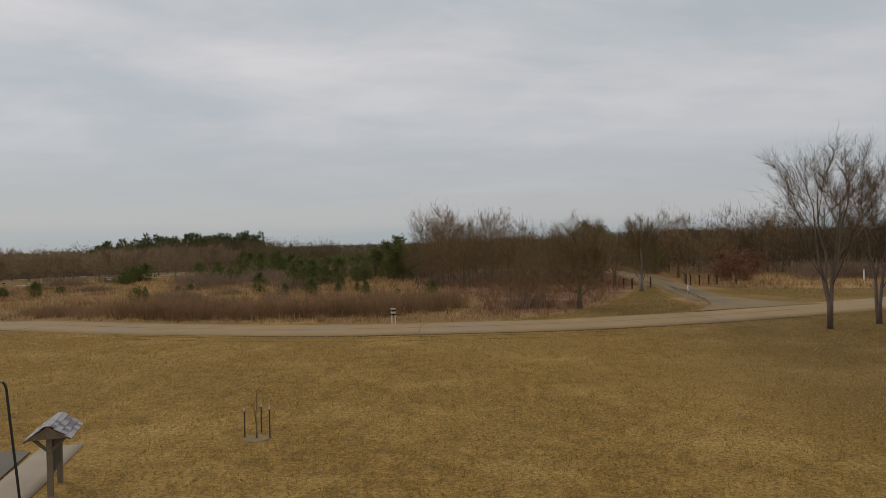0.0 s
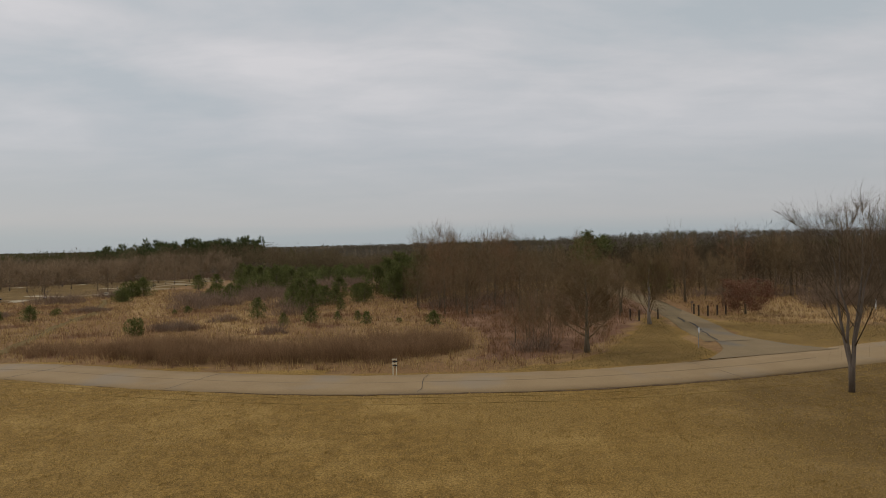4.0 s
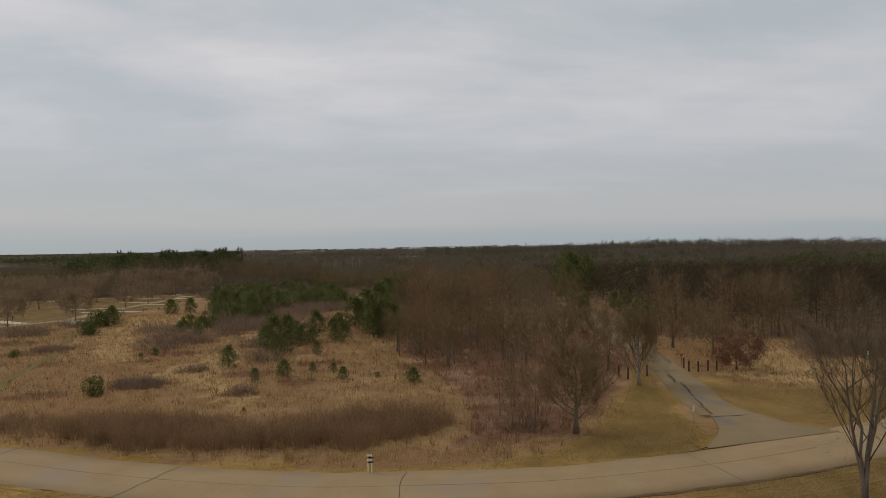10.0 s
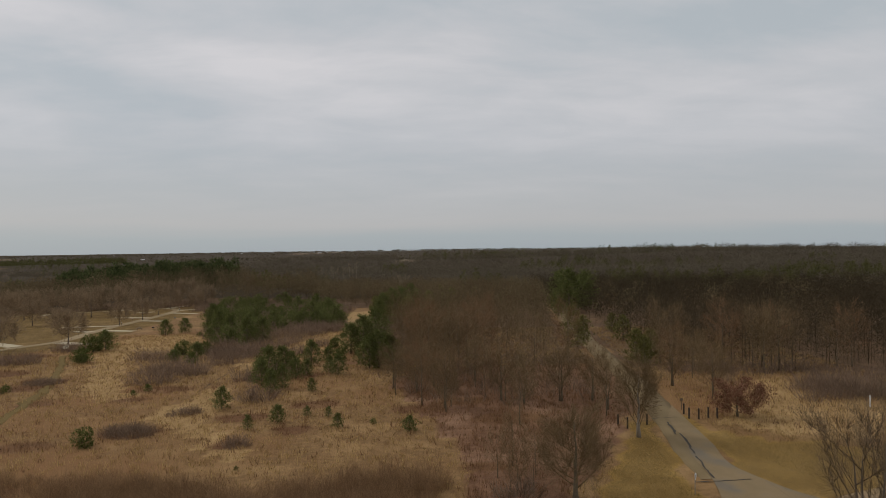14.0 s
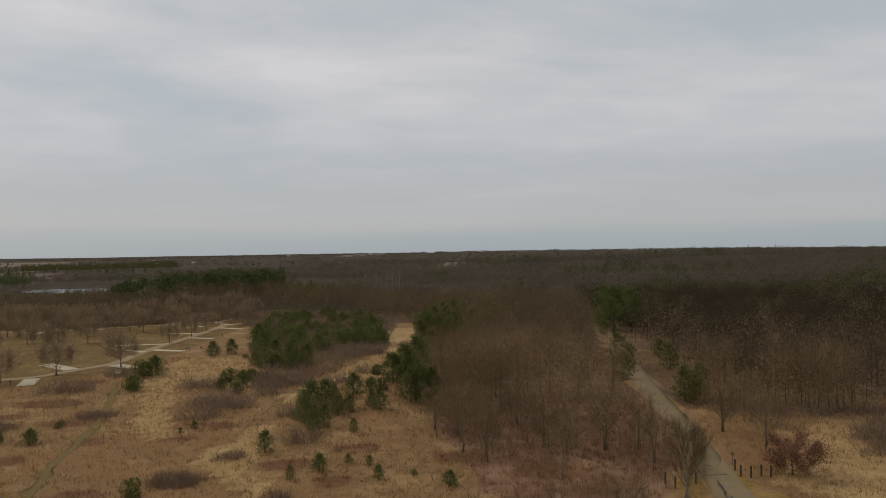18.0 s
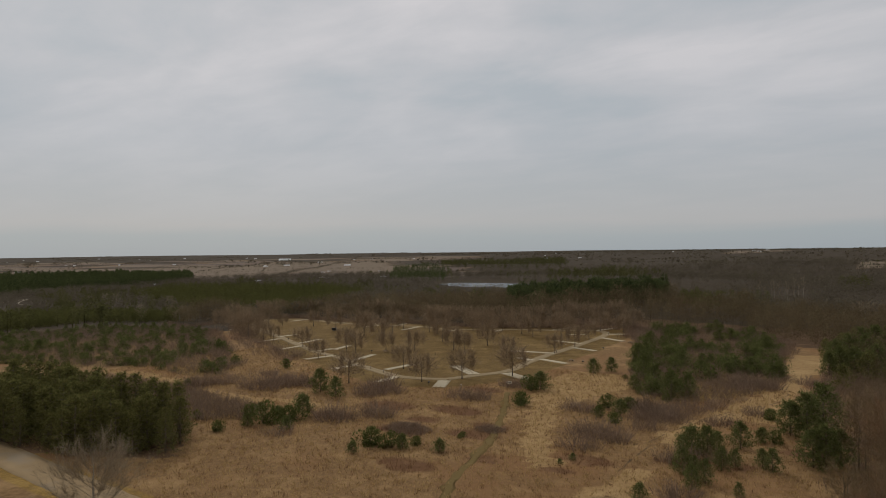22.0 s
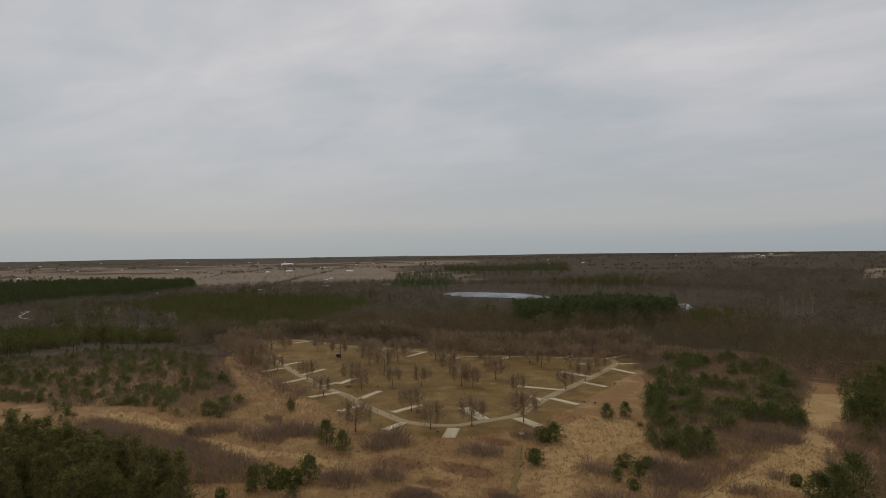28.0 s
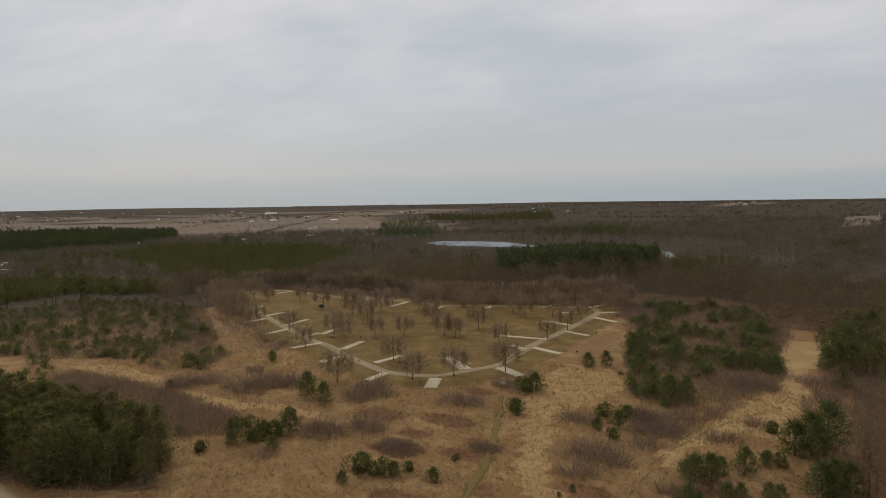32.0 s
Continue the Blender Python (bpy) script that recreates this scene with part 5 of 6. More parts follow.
PATCHES += [(57, 100.2, 3.3, 2.3, 1.5), (59.4, 96.3, 3.2, 2.2, 1.6), (62.5, 95.4, 3.1, 2.2, 1.7), (8.4, 61.9, 1.9, 1.5, 0.9), (-78.8, 155.4, 3.6, 2.5, 1.2), (-76.9, 108.6, 5.4, 3.8, 0.5), (-62.9, 116.9, 3.2, 2.3, 0.4)]
for cx, cy, rx, ry, s in PATCHES:
    q = oval(rng, cx, cy, rx, ry, rng.uniform(-0.4, 0.4), 1.15 * s)
    d = np.hypot((q[:, 0] - cx) / rx, (q[:, 1] - cy) / ry)
    V, F = strewn(rng, BRUSHES, q, rng.uniform(0.6, 1.5, len(q)) * s * (1.4 - 0.7 * np.clip(d, 0, 1.2)), squash=0.3)
    tagged(sheet("shrub_patch", V, F, M_scrub), "patch of brown leafless shrubs in dry prairie", "shrubs", "shrub patches")
BRUSHY = [([(-95.5, 289.4), (-80.7, 305.7), (-53.7, 323), (-29.2, 278.5), (-26.4, 252.3), (-29.2, 235.7), (-46.5, 292.4), (-69.4, 308.5), (-80.1, 271), (-73.6, 233.8)], 2.4), ([(-12.9, 149.1), (-15.6, 161.3), (-16.9, 185.9), (-15.6, 214.6), (-16.3, 244.1), (-9.2, 218.1), (-9.2, 170.1)], 2.2), ([(-298.9, 200), (-280.3, 213.2), (-201.1, 163), (-183.1, 144.8), (-214.9, 155.8)], 2.6), ([(-47.8, 153.3), (-39.6, 154.7), (-30.5, 166.4), (-25.8, 173.4), (-32.7, 150.1), (-35.6, 132.2), (-41.3, 130.3)], 2)]
BRUSHY += [([(-13.4, 149.1), (-12.9, 179.1), (-11.3, 208.8), (0.7, 216.3), (0.3, 130), (-8.1, 124.4)], 2.6), ([(-5.5, 111.9), (4.5, 109.9), (19.4, 112.4), (31.2, 108.5), (22.4, 95.1), (11.3, 93), (0.8, 97.8)], 3.4), ([(50.6, 92.2), (62.3, 108.9), (81.2, 114.3), (64.1, 91.7)], 2)]
q = np.concatenate([scatter(rng, MIXED, 3.1), scatter(rng, THICKET, 2.3), scatter(rng, DARKBRUSH, 1.7)] + [scatter(rng, poly, gap) for poly, gap in BRUSHY])
edge = []
for key in WOODS:
    line = WOODS[key][:7] if key[0] != "b" else WOODS[key][:14]
    s = smooth(line, 1.6)
    edge.append(np.concatenate([s + rng.normal(size=s.shape) * 2.2 for _ in range(2 if key[0] != 'w' else 1)]))
ring = smooth(LOOP, 2.2)
out = ring - ring.mean(0)
out /= np.linalg.norm(out, axis=1, keepdims=True)
for d in (10, 13, 16, 19):
    g = ring + out * d + rng.normal(size=ring.shape) * 1.6
    edge.append(g[(g[:, 0] < -160) | (g[:, 1] > 265)])
q = np.concatenate([q, keep_off(np.concatenate(edge))])
stuff("old_field_brush", strewn(rng, BRUSHES, q, rng.uniform(0.8, 1.7, len(q))), M_scrub, "brown leafless brush spread between evergreens", "brush")

# oak that keeps its rusty leaves
rng = np.random.default_rng(99)
t, c = bare_tree(rng, H=4.4, R=2.9, r0=0.12, limbs=18, subs=6, twigs=900, tw=0.014, clear=0.06, rise=0.4)
base = c[0][rng.integers(0, len(c[0]), 7000)] + rng.normal(size=(7000, 3)) * [0.28, 0.28, 0.24]
base[:, 2] = np.clip(base[:, 2], 0.5, 4.4)
leaves = spikes(rng, base, rng.normal(size=(7000, 3)) + [0, 0, -0.5], rng.uniform(0.12, 0.24, 7000), rng.uniform(0.035, 0.08, 7000))
plant("young_oak", 38.2, 85, [("trunk", raw_mesh("trunk", *t, M_bark)), ("branches", raw_mesh("branches", *c, M_twig)), ("leaves", raw_mesh("leaves", *leaves, M_rust_leaf))],
      "young oak that keeps rusty red dead leaves", "tree")

# the depth of the woods
rng = np.random.default_rng(100)
DEEP = [far_crown(rng, 9.0, 3.6, 40, 0.04, 0.0, 84, 0.38) for _ in range(6)]
FINEWOOD = [far_crown(rng, 10.0, 3.6, 180, 0.023, -0.05) for _ in range(6)]
DISTANT = [far_crown(rng, 9.0, 5.4, 12, 0.10, 0.0, 58, 0.72) for _ in range(6)]


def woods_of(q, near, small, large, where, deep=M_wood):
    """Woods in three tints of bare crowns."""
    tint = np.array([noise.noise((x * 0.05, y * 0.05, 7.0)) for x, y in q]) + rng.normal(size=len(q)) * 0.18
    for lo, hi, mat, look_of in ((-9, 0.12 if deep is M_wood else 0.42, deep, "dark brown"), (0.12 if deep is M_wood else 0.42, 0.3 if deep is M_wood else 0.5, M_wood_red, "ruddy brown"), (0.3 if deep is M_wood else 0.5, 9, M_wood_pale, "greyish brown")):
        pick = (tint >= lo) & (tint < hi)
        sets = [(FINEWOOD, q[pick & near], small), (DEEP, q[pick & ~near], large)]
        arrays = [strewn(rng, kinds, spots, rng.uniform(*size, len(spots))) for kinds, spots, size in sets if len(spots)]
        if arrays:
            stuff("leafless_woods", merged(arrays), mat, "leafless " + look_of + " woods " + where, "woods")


q = clear_of(keep_off(scatter(rng, WOODS["west_of_branch"], 4.5)), WILD, 5.0)
near = np.hypot(q[:, 0], q[:, 1] - 20) < 190
woods_of(q, near, (0.72, 1.05), (0.85, 1.2), "west of the side road")
q = keep_off(scatter(rng, WOODS["east_of_branch"], 5.5))
q = clear_of(np.concatenate([q, keep_off(scatter(rng, [(44, 134), (57, 117), (73, 108), (120, 99), (150, 100), (150, 140), (56, 190), (50, 165)], 5.0))]), WILD, 5.0)
near = np.hypot(q[:, 0], q[:, 1] - 20) < 190
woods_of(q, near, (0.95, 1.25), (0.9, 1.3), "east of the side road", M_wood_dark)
q = scatter(rng, WOODS["behind_camp"], 5.4)
q = q[(sum(inside(p, q[:, 0], q[:, 1]) for p in PINES.values()) == 0) & (to_line(LOOP, q[:, 0], q[:, 1]) > 12)]
near = np.hypot(q[:, 0], q[:, 1]) < 345
woods_of(q, near, (1.05, 1.5), (1.15, 1.6), "behind the campground")
NEARP = [far_pine(rng, 9.0, 2.3, 92, 0.16, 0.06) for _ in range(5)]
YOUNGP = [far_pine(rng, 5.5, 2.1, 80, 0.14, 0.0) for _ in range(5)]
TALLP = [far_pine(rng, 12.0, 3.2, 170, 0.30, 0.12, 0.5) for _ in range(5)]
for key, gap, kinds, mat, size, label in (("near", 3.0, YOUNGP, M_pine_far, (0.75, 1.1), "dense young olive-green pine stand beside an old field"), ("middle", 5.2, NEARP, M_pine_far, (0.75, 1.1), "wide olive-green pine plantation"),
                                          ("tall", 9.0, TALLP, M_ridge, (0.9, 1.15), "tall dark pine stand above the plantation"), ("ridge", 4.6, TALLP, M_ridge, (0.85, 1.1), "dark pines on the wooded ridge"),
                                          ("slope", 6.0, NEARP, M_pine_far, (0.7, 1.0), "olive pines on the slope above the lake"), ("far_hill", 9.0, NEARP, M_ridge, (0.9, 1.15), "dark pines on a far hill"), ("far_crest", 13.0, NEARP, M_pine_dark, (1.1, 1.4), "dark pines on a far crest")):
    q = scatter(rng, PINES[key], gap)
    stuff("pine_stand", strewn(rng, kinds, q, rng.uniform(*size, len(q)) * (0.9 + 0.3 * rng.uniform(size=len(q)) ** 2), squash=0.2), mat, label, "woods")


def far_spots(rng, r0, r1, gap, a0, a1):
    n = int((a1 - a0) / 2 * (r1**2 - r0**2) / gap**2)
    r, a = np.sqrt(rng.uniform(r0**2, r1**2, n)), rng.uniform(a0, a1, n)
    return np.stack([-np.sin(a) * r, np.cos(a) * r], 1)


q = far_spots(rng, 400, 1250, 11.5, radians(-42), radians(74))
far, ang = np.hypot(q[:, 0], q[:, 1]), np.degrees(np.arctan2(-q[:, 0], q[:, 1]))
farm = (ang > 37 + 6 * np.sin(far * 0.004)) & (far > 1200)
bare = inside([(-71.2, 496.7), (-47, 504.8), (-55.7, 597.7), (-83.6, 596.3)], q[:, 0], q[:, 1]) | inside([(-470.1, 2398.7), (-302.7, 2506.3), (-365.8, 3027.6), (-561.8, 2921)], q[:, 0], q[:, 1]) | inside([(-44.7, 1043.3), (-1.2, 1054.4), (-2.2, 1904.4), (-62.4, 1563.1)], q[:, 0], q[:, 1]) | farm | inside(LAKE, q[:, 0], q[:, 1]) | (to_line(LAKE + LAKE[:1], q[:, 0], q[:, 1]) < 7) | (sum(inside(p, q[:, 0], q[:, 1]) for p in PINES.values()) > 0)
q = q[~bare]
tint = np.array([noise.noise((x * 0.004, y * 0.006, 3.0)) + 0.4 * noise.noise((x * 0.02, y * 0.02, 5.0)) for x, y in q])
lk = to_line(LAKE + LAKE[:1], q[:, 0], q[:, 1])
shore = np.clip(0.62 + lk / 300, 0.62, 1.0)
stuff("far_woods", strewn(rng, DISTANT, q[tint < 0.22], (rng.uniform(0.9, 1.5, len(q)) * shore)[tint < 0.22]), M_wood_far, "far leafless woods over rolling hills", "woods")
stuff("far_pines", strewn(rng, [far_pine(rng, 9.0, 2.6, 48, 0.26, 0.1) for _ in range(3)], q[tint >= 0.22], (rng.uniform(1.0, 1.6, len(q)) * shore)[tint >= 0.22]), M_pine_dark, "far dark green pines among leafless woods", "woods")
q = far_spots(rng, 1250, 4300, 46, radians(-42), radians(80))
tint = np.array([noise.noise((x * 0.0022, y * 0.0035, 8.0)) for x, y in q])
ang = np.degrees(np.arctan2(-q[:, 0], q[:, 1]))
q = q[(tint > np.where(ang > 37, 0.18, -0.2))]
BELT = [far_crown(rng, 5.0, 11.0, 4, 0.7, 0.05, 9, 3.0) for _ in range(4)]
stuff("horizon_woods", strewn(rng, BELT, q, rng.uniform(1.0, 1.7, len(q)), squash=0.3), M_wood_far, "belts of trees towards the horizon", "woods")

# hedgerows and farm groves between the fields
q = []
for k in range(-2, 22):
    for axis in (0, 1):
        n = np.arange(0, 260 if axis == 0 else 240, 7.0)
        for j in range(-12, 16):
            if rng.uniform() < 0.42:
                u, v = (j * 260 + n, k * 120 + 0 * n) if axis == 0 else (j * 260 + 0 * n, k * 120 + n)
                q.append(np.stack([0.8 * u - 0.6 * v, 0.6 * u + 0.8 * v], 1)[rng.uniform(size=len(n)) < 0.8])
q = np.concatenate(q) + rng.normal(size=(sum(len(p) for p in q), 2)) * 2.5
far, ang = np.hypot(q[:, 0], q[:, 1]), np.degrees(np.arctan2(-q[:, 0], q[:, 1]))
q = q[(ang > 40) & (ang < 82) & (far > 760) & (far < 3200)]
stuff("hedgerows", strewn(rng, [far_crown(rng, 9.0, 5.4, 5, 0.1, 0.05, 15, 1.8) for _ in range(4)], q, rng.uniform(0.35, 0.8, len(q))), M_wood_far, "rows of leafless trees between far fields", "hedge")

# lake
M_lake = material("lake_water", (0.16, 0.19, 0.22), (0.22, 0.25, 0.28), 30.0, 0.22, 0.02, 10)
P = smooth(LAKE + LAKE[:1], 12)
bm = bmesh.new()
bm.faces.new([bm.verts.new((x, y, LAKE_Z)) for x, y in P[:-1]])
bmesh.ops.triangulate(bm, faces=bm.faces[:])
tagged(part("lake", bm, M_lake), "still grey lake between wooded shores", "lake", kind="structure")

# grass
rng = np.random.default_rng(120)
TUFT = []
for _ in range(5):
    n = 4
    b = np.c_[rng.normal(size=(n, 2)) * 0.09, np.zeros(n)]
    TUFT.append(spikes(rng, b, np.c_[rng.normal(size=(n, 2)) * 0.5, np.ones(n)], rng.uniform(0.05, 0.12, n), rng.uniform(0.008, 0.02, n)))
q = np.stack([rng.uniform(-34, 40, 48000), rng.uniform(9, 52, 48000)], 1)
q = q[(q[:, 1] < road_side(q[:, 0]) - 3.5) & (np.abs(q[:, 0]) < q[:, 1] * 0.75 + 4) & ~((q[:, 0] < -10.2) & (q[:, 1] < 21.5))]
stuff("lawn_grass", strewn(rng, TUFT, q, rng.uniform(0.6, 1.4, len(q))), M_turf, "short dormant tan lawn grass", "grass")
lawns = np.concatenate([scatter(rng, LAWN_WEDGE, 0.22), keep_off(scatter(rng, [(33, 92), (38.5, 83), (43, 75.5), (54, 71.5), (60, 70), (58, 66.5), (35, 64), (33, 70)], 0.26), 4.2)])
lawns = lawns[(to_line(BRANCH, lawns[:, 0], lawns[:, 1]) > 2.3) & (to_line(MOUTH, lawns[:, 0], lawns[:, 1]) > 3.4) & (to_line(ROAD, lawns[:, 0], lawns[:, 1]) > 3.6)]
stuff("verge_grass", strewn(rng, TUFT, lawns, rng.uniform(0.7, 1.5, len(lawns))), M_verge, "short tan and olive grass beside the side road", "grass")
STALK = []
for _ in range(5):
    n = 7
    b = np.c_[rng.normal(size=(n, 2)) * 0.16, np.zeros(n) - 0.03]
    STALK.append(spikes(rng, b, np.c_[rng.normal(size=(n, 2)) * 0.35, np.ones(n)], rng.uniform(0.35, 0.8, n), rng.uniform(0.012, 0.035, n)))
q = np.stack([rng.uniform(-200, 75, 66000), rng.uniform(53, 185, 66000)], 1)
x, y = q[:, 0], q[:, 1]
ok = (y > road_side(x) + 4.2) & ~inside(LAWN_WEDGE, x, y) & ~inside(LAWN_EAST, x, y) & (to_line(TRAIL, x, y) > 0.5) & (to_line(BRANCH, x, y) > 3.5) & (to_line(MOUTH, x, y) > 8.5)
ok &= ~inside(LOOP, x, y) & (to_line(LOOP, x, y) > 11)
q = q[ok]
rust = np.zeros(len(q))
for cx, cy, rx, ry in RUST:
    rust = np.maximum(rust, 1.1 - ((q[:, 0] - cx) / rx) ** 2 - ((q[:, 1] - cy) / ry) ** 2)
red = (rust + rng.uniform(-0.3, 0.2, len(q)) > 0.12) | inside(LEAF, q[:, 0], q[:, 1])
stuff("prairie_grass", strewn(rng, STALK, q[~red], rng.uniform(0.6, 1.2, (~red).sum())), M_straw, "tall dry straw-coloured prairie grass", "grass")
stuff("prairie_stems", strewn(rng, STALK, q[red], rng.uniform(0.7, 1.4, red.sum())), M_rustgrass, "dry rusty brown stems in the prairie", "grass")


# ---------------------------------------------------------------- paving details and small things
def crack(x, y, turn, length, width=0.09, parent=road, seed=0, rise=0.064):
    """A wandering filled crack across the paving."""
    rng = np.random.default_rng(seed)
    n = 14
    u = np.linspace(-0.5, 0.5, n) * length
    v = np.cumsum(rng.normal(size=n)) * 0.06
    c, s = np.cos(turn), np.sin(turn)
    w = width * rng.uniform(0.5, 1.3, n) / 2
    rows = []
    for k in (-1, 1):
        px, py = x + u * c - (v + k * w) * s, y + u * s + (v + k * w) * c
        rows.append(np.c_[px, py, ground_z(px, py) + rise])
    i = np.arange(n - 1)
    F = np.concatenate([np.stack([i, i + 1, n + i + 1], 1), np.stack([i, n + i + 1, n + i], 1)])
    return sheet("crack", np.concatenate(rows), F, M_crack, parent, "dark crack")


P = smooth(ROAD, 1.0)
t = np.gradient(P, axis=0)
rng = np.random.default_rng(140)
for n, xx in enumerate((-100, -88, -64, -46, -34.1, -19.8, -1.6, 20.5, 46)):
    i = np.argmin(np.abs(P[:, 0] - xx))
    crack(P[i, 0], P[i, 1], np.arctan2(t[i, 0], -t[i, 1]) + rng.uniform(-0.12, 0.12), 6.2, rng.uniform(0.035, 0.06), seed=n)
for n, (x, y, turn, ln, w) in enumerate(((26.6, 64.2, 0.1, 5.2, 0.16), (26.4, 67.7, 1.45, 6, 0.18), (27.8, 74.9, 1.4, 7, 0.24), (28.3, 80.4, 1.4, 5, 0.26), (29, 84.5, 0.1, 3.4, 0.12))):
    crack(x, y, turn, ln, w, branch, 40 + n, 0.085)
SEAM = np.array(ROAD[4:17], float)
for off, wide in ((0.35, 0.03),):
    ob = ribbon("seam", [tuple(p) for p in SEAM + [-0.2 * off, off]], wide, M_seam, "", "", rise=0.07, depth=0.02, step=1.5, parent=road, wob=0.02)
    ob["label"] = "faint dark lengthwise seam"
# dark edge line: shade of the grass, laid as a soil-coloured strip
ribbon("verge", [tuple(p) for p in SEAM + [0.7, -3.32]], 0.34, M_soil_shade, "dark strip along the edge of the road, grass shade put into its soil colour", "verge", rise=0.03, depth=0.06, step=1.2, wob=0.09)
DITCH = [(-34.3, 107.2), (-34.3, 118.3), (-34.7, 129.1), (-32.6, 138.4), (-28.3, 155.2), (-20.9, 171), (-20.1, 183.5)]
bed = smooth(DITCH, 0.8)
bed += np.random.default_rng(9).normal(size=bed.shape) * 0.22
for n in range(0, len(bed) - 8, 11):
    q = bed[n:n + 9].mean(0)
    d = bed[n + 8] - bed[n]
    ob = crack(q[0], q[1], np.arctan2(d[1], d[0]), np.hypot(*d) * 1.05, 0.24, None, 60 + n, 0.05)
    ob.name = "dry_ditch"
    ob.data.materials[0] = M_soil_shade
    tagged(ob, "thin dark dry ditch winding through pale grass", "ditch", kind="structure")
PADS = [(-138.8, 151.1, -137.4, 160.9), (-122.7, 170.6, -123.7, 158.1), (-113, 141.7, -113.5, 150.7), (-94.7, 144.4, -98.7, 152.8), (-80.6, 166, -90.1, 171.3), (-110.1, 174.5, -96.9, 165), (-82.5, 195.6, -93.4, 199.5), (-188.3, 173.9, -188.9, 185.3), (-160.9, 160.5, -158.3, 171.8), (-147.7, 180.2, -144.7, 166.6), (-224.2, 215.3, -223.8, 203.7), (-216.9, 186.8, -217.4, 198.7), (-199.3, 205.1, -196.3, 190.6), (-276.8, 218, -266.9, 224.1), (-249.8, 225.9, -253.7, 219.7), (-323.3, 264.4, -309.3, 269.1), (-286.4, 266.3, -286, 283.1), (-251.1, 265.6, -248.8, 272.1)]
PADS += [(-236.9, 274.9, -217.3, 270.6), (-220.8, 256.9, -218.9, 267.9), (-211.5, 285.7, -209.5, 267.9), (-191.8, 251.1, -194.3, 268.3), (-167.6, 254.1, -168.9, 261.7), (-122.5, 294.2, -126.7, 278.8), (-104.2, 298.2, -108.9, 285.5), (-91.3, 282.3, -100.5, 275.8), (-86.1, 257.3, -97.9, 263.8), (-114.5, 267.8, -107.4, 270.9), (-111.7, 246.8, -97.8, 242), (-111.8, 211.6, -94.9, 213.4), (-85.5, 226.2, -95.5, 229.8), (-101.2, 198.9, -94.4, 195.6), (-172.5, 194.6, -168.9, 182.7), (-171.5, 177.2, -171.5, 184.4), (-148.3, 264, -149, 271.8)]
for n, (ax, ay, bx, by) in enumerate(PADS):
    wide = 3.4 if n in (3, 4, 5) else 2.35
    ob = ribbon("camp_pad", [(ax, ay), ((ax + bx) / 2, (ay + by) / 2), (bx, by)], wide, M_pad, "", "", rise=0.09, depth=0.2, step=1.5, parent=None)
    tagged(ob, "pale concrete parking pad of an empty campsite", "parking pad", "campsite pads", "structure")


side = np.array(ROAD[5:17], float)
for n, off in enumerate((4.3, 6.0)):
    ribbon("wheel_rut", [tuple(p) for p in side + [0.2 * off, -off]], 0.16, M_rut, "faint wheel rut in the lawn beside the road", "track", rise=0.025, depth=0.06, step=1.5, wob=0.06)


def picnic_table(x, y, turn):
    ob = thing("picnic_table", x, y, "weathered wooden picnic table on a campsite", "table", "campsite tables", turn)
    for k in range(4):
        part("board", box_bm(1.8, 0.17, 0.04, (0, -0.27 + 0.18 * k, 0.75), 0.006), M_timber, ob)
    for s in (-1, 1):
        part("bench", box_bm(1.8, 0.26, 0.04, (0, 0.72 * s, 0.45), 0.006), M_timber, ob)
        part("frame", box_bm(0.06, 1.5, 0.06, (0.7 * s, 0, 0.41)), M_timber, ob)
        for q in (-1, 1):
            part("leg", rod_bm([(0.7 * s, 0.55 * q, 0), (0.7 * s, 0.25 * q, 0.74)], [0.04, 0.04], 4), M_timber, ob)
    return ob


first = picnic_table(-120.5, 169.7, 0.4)
for x, y, turn in ((-147.2, 186, 1.2), (-108.4, 214.6, 0.2), (-83, 199.8, 2.0), (-186.4, 187.9, 0.9), (-134.4, 148.4, 0.3), (-161.4, 180.1, 0.7), (-82, 252.3, 1.4), (-80, 170.9, 0.1), (-200.5, 199.4, 0.5)):
    copy_thing(first, Matrix.Translation((x, y, float(ground_z(x, y)))) @ Matrix.Rotation(turn, 4, "Z"))


def fence_post(x, y):
    ob = thing("fence_post", x, y, "dark stained wooden post beside the side road", "post", "posts beside the side road")
    part("post", box_bm(0.17, 0.17, 1.35, (0, 0, 0.6), 0.02), M_post, ob)
    part("cap", box_bm(0.19, 0.19, 0.03, (0, 0, 1.29), 0.01), M_post, ob)
    return ob


first = fence_post(32.2, 86.5)
for x, y in ((32, 84.4), (33, 84), (34.4, 84.5), (35.3, 84.1), (22.7, 82.2), (23.4, 80.9), (26.1, 82.2)):
    copy_thing(first, Matrix.Translation((x, y, float(ground_z(x, y)))))


def road_sign(x, y, turn):
    ob = thing("road_sign", x, y, "round white sign with a dark bar on a steel post", "sign", turn=turn)
    part("pole", rod_bm([(0, 0, -0.3), (0, 0, 1.82)], [0.03, 0.03], 6), M_steel, ob)
    bm = bmesh.new()
    bmesh.ops.create_cone(bm, segments=24, radius1=0.29, radius2=0.29, depth=0.02, cap_ends=True)
    bmesh.ops.transform(bm, matrix=Matrix.Translation((0, -0.05, 1.55)) @ Matrix.Rotation(radians(90), 4, "X"), verts=bm.verts)
    part("sign_face", bm, M_white, ob)
    part("bar", box_bm(0.10, 0.012, 0.34, (0, -0.067, 1.55)), M_black, ob, "dark bar")
    return ob


road_sign(22.9, 61.2, 0.95)


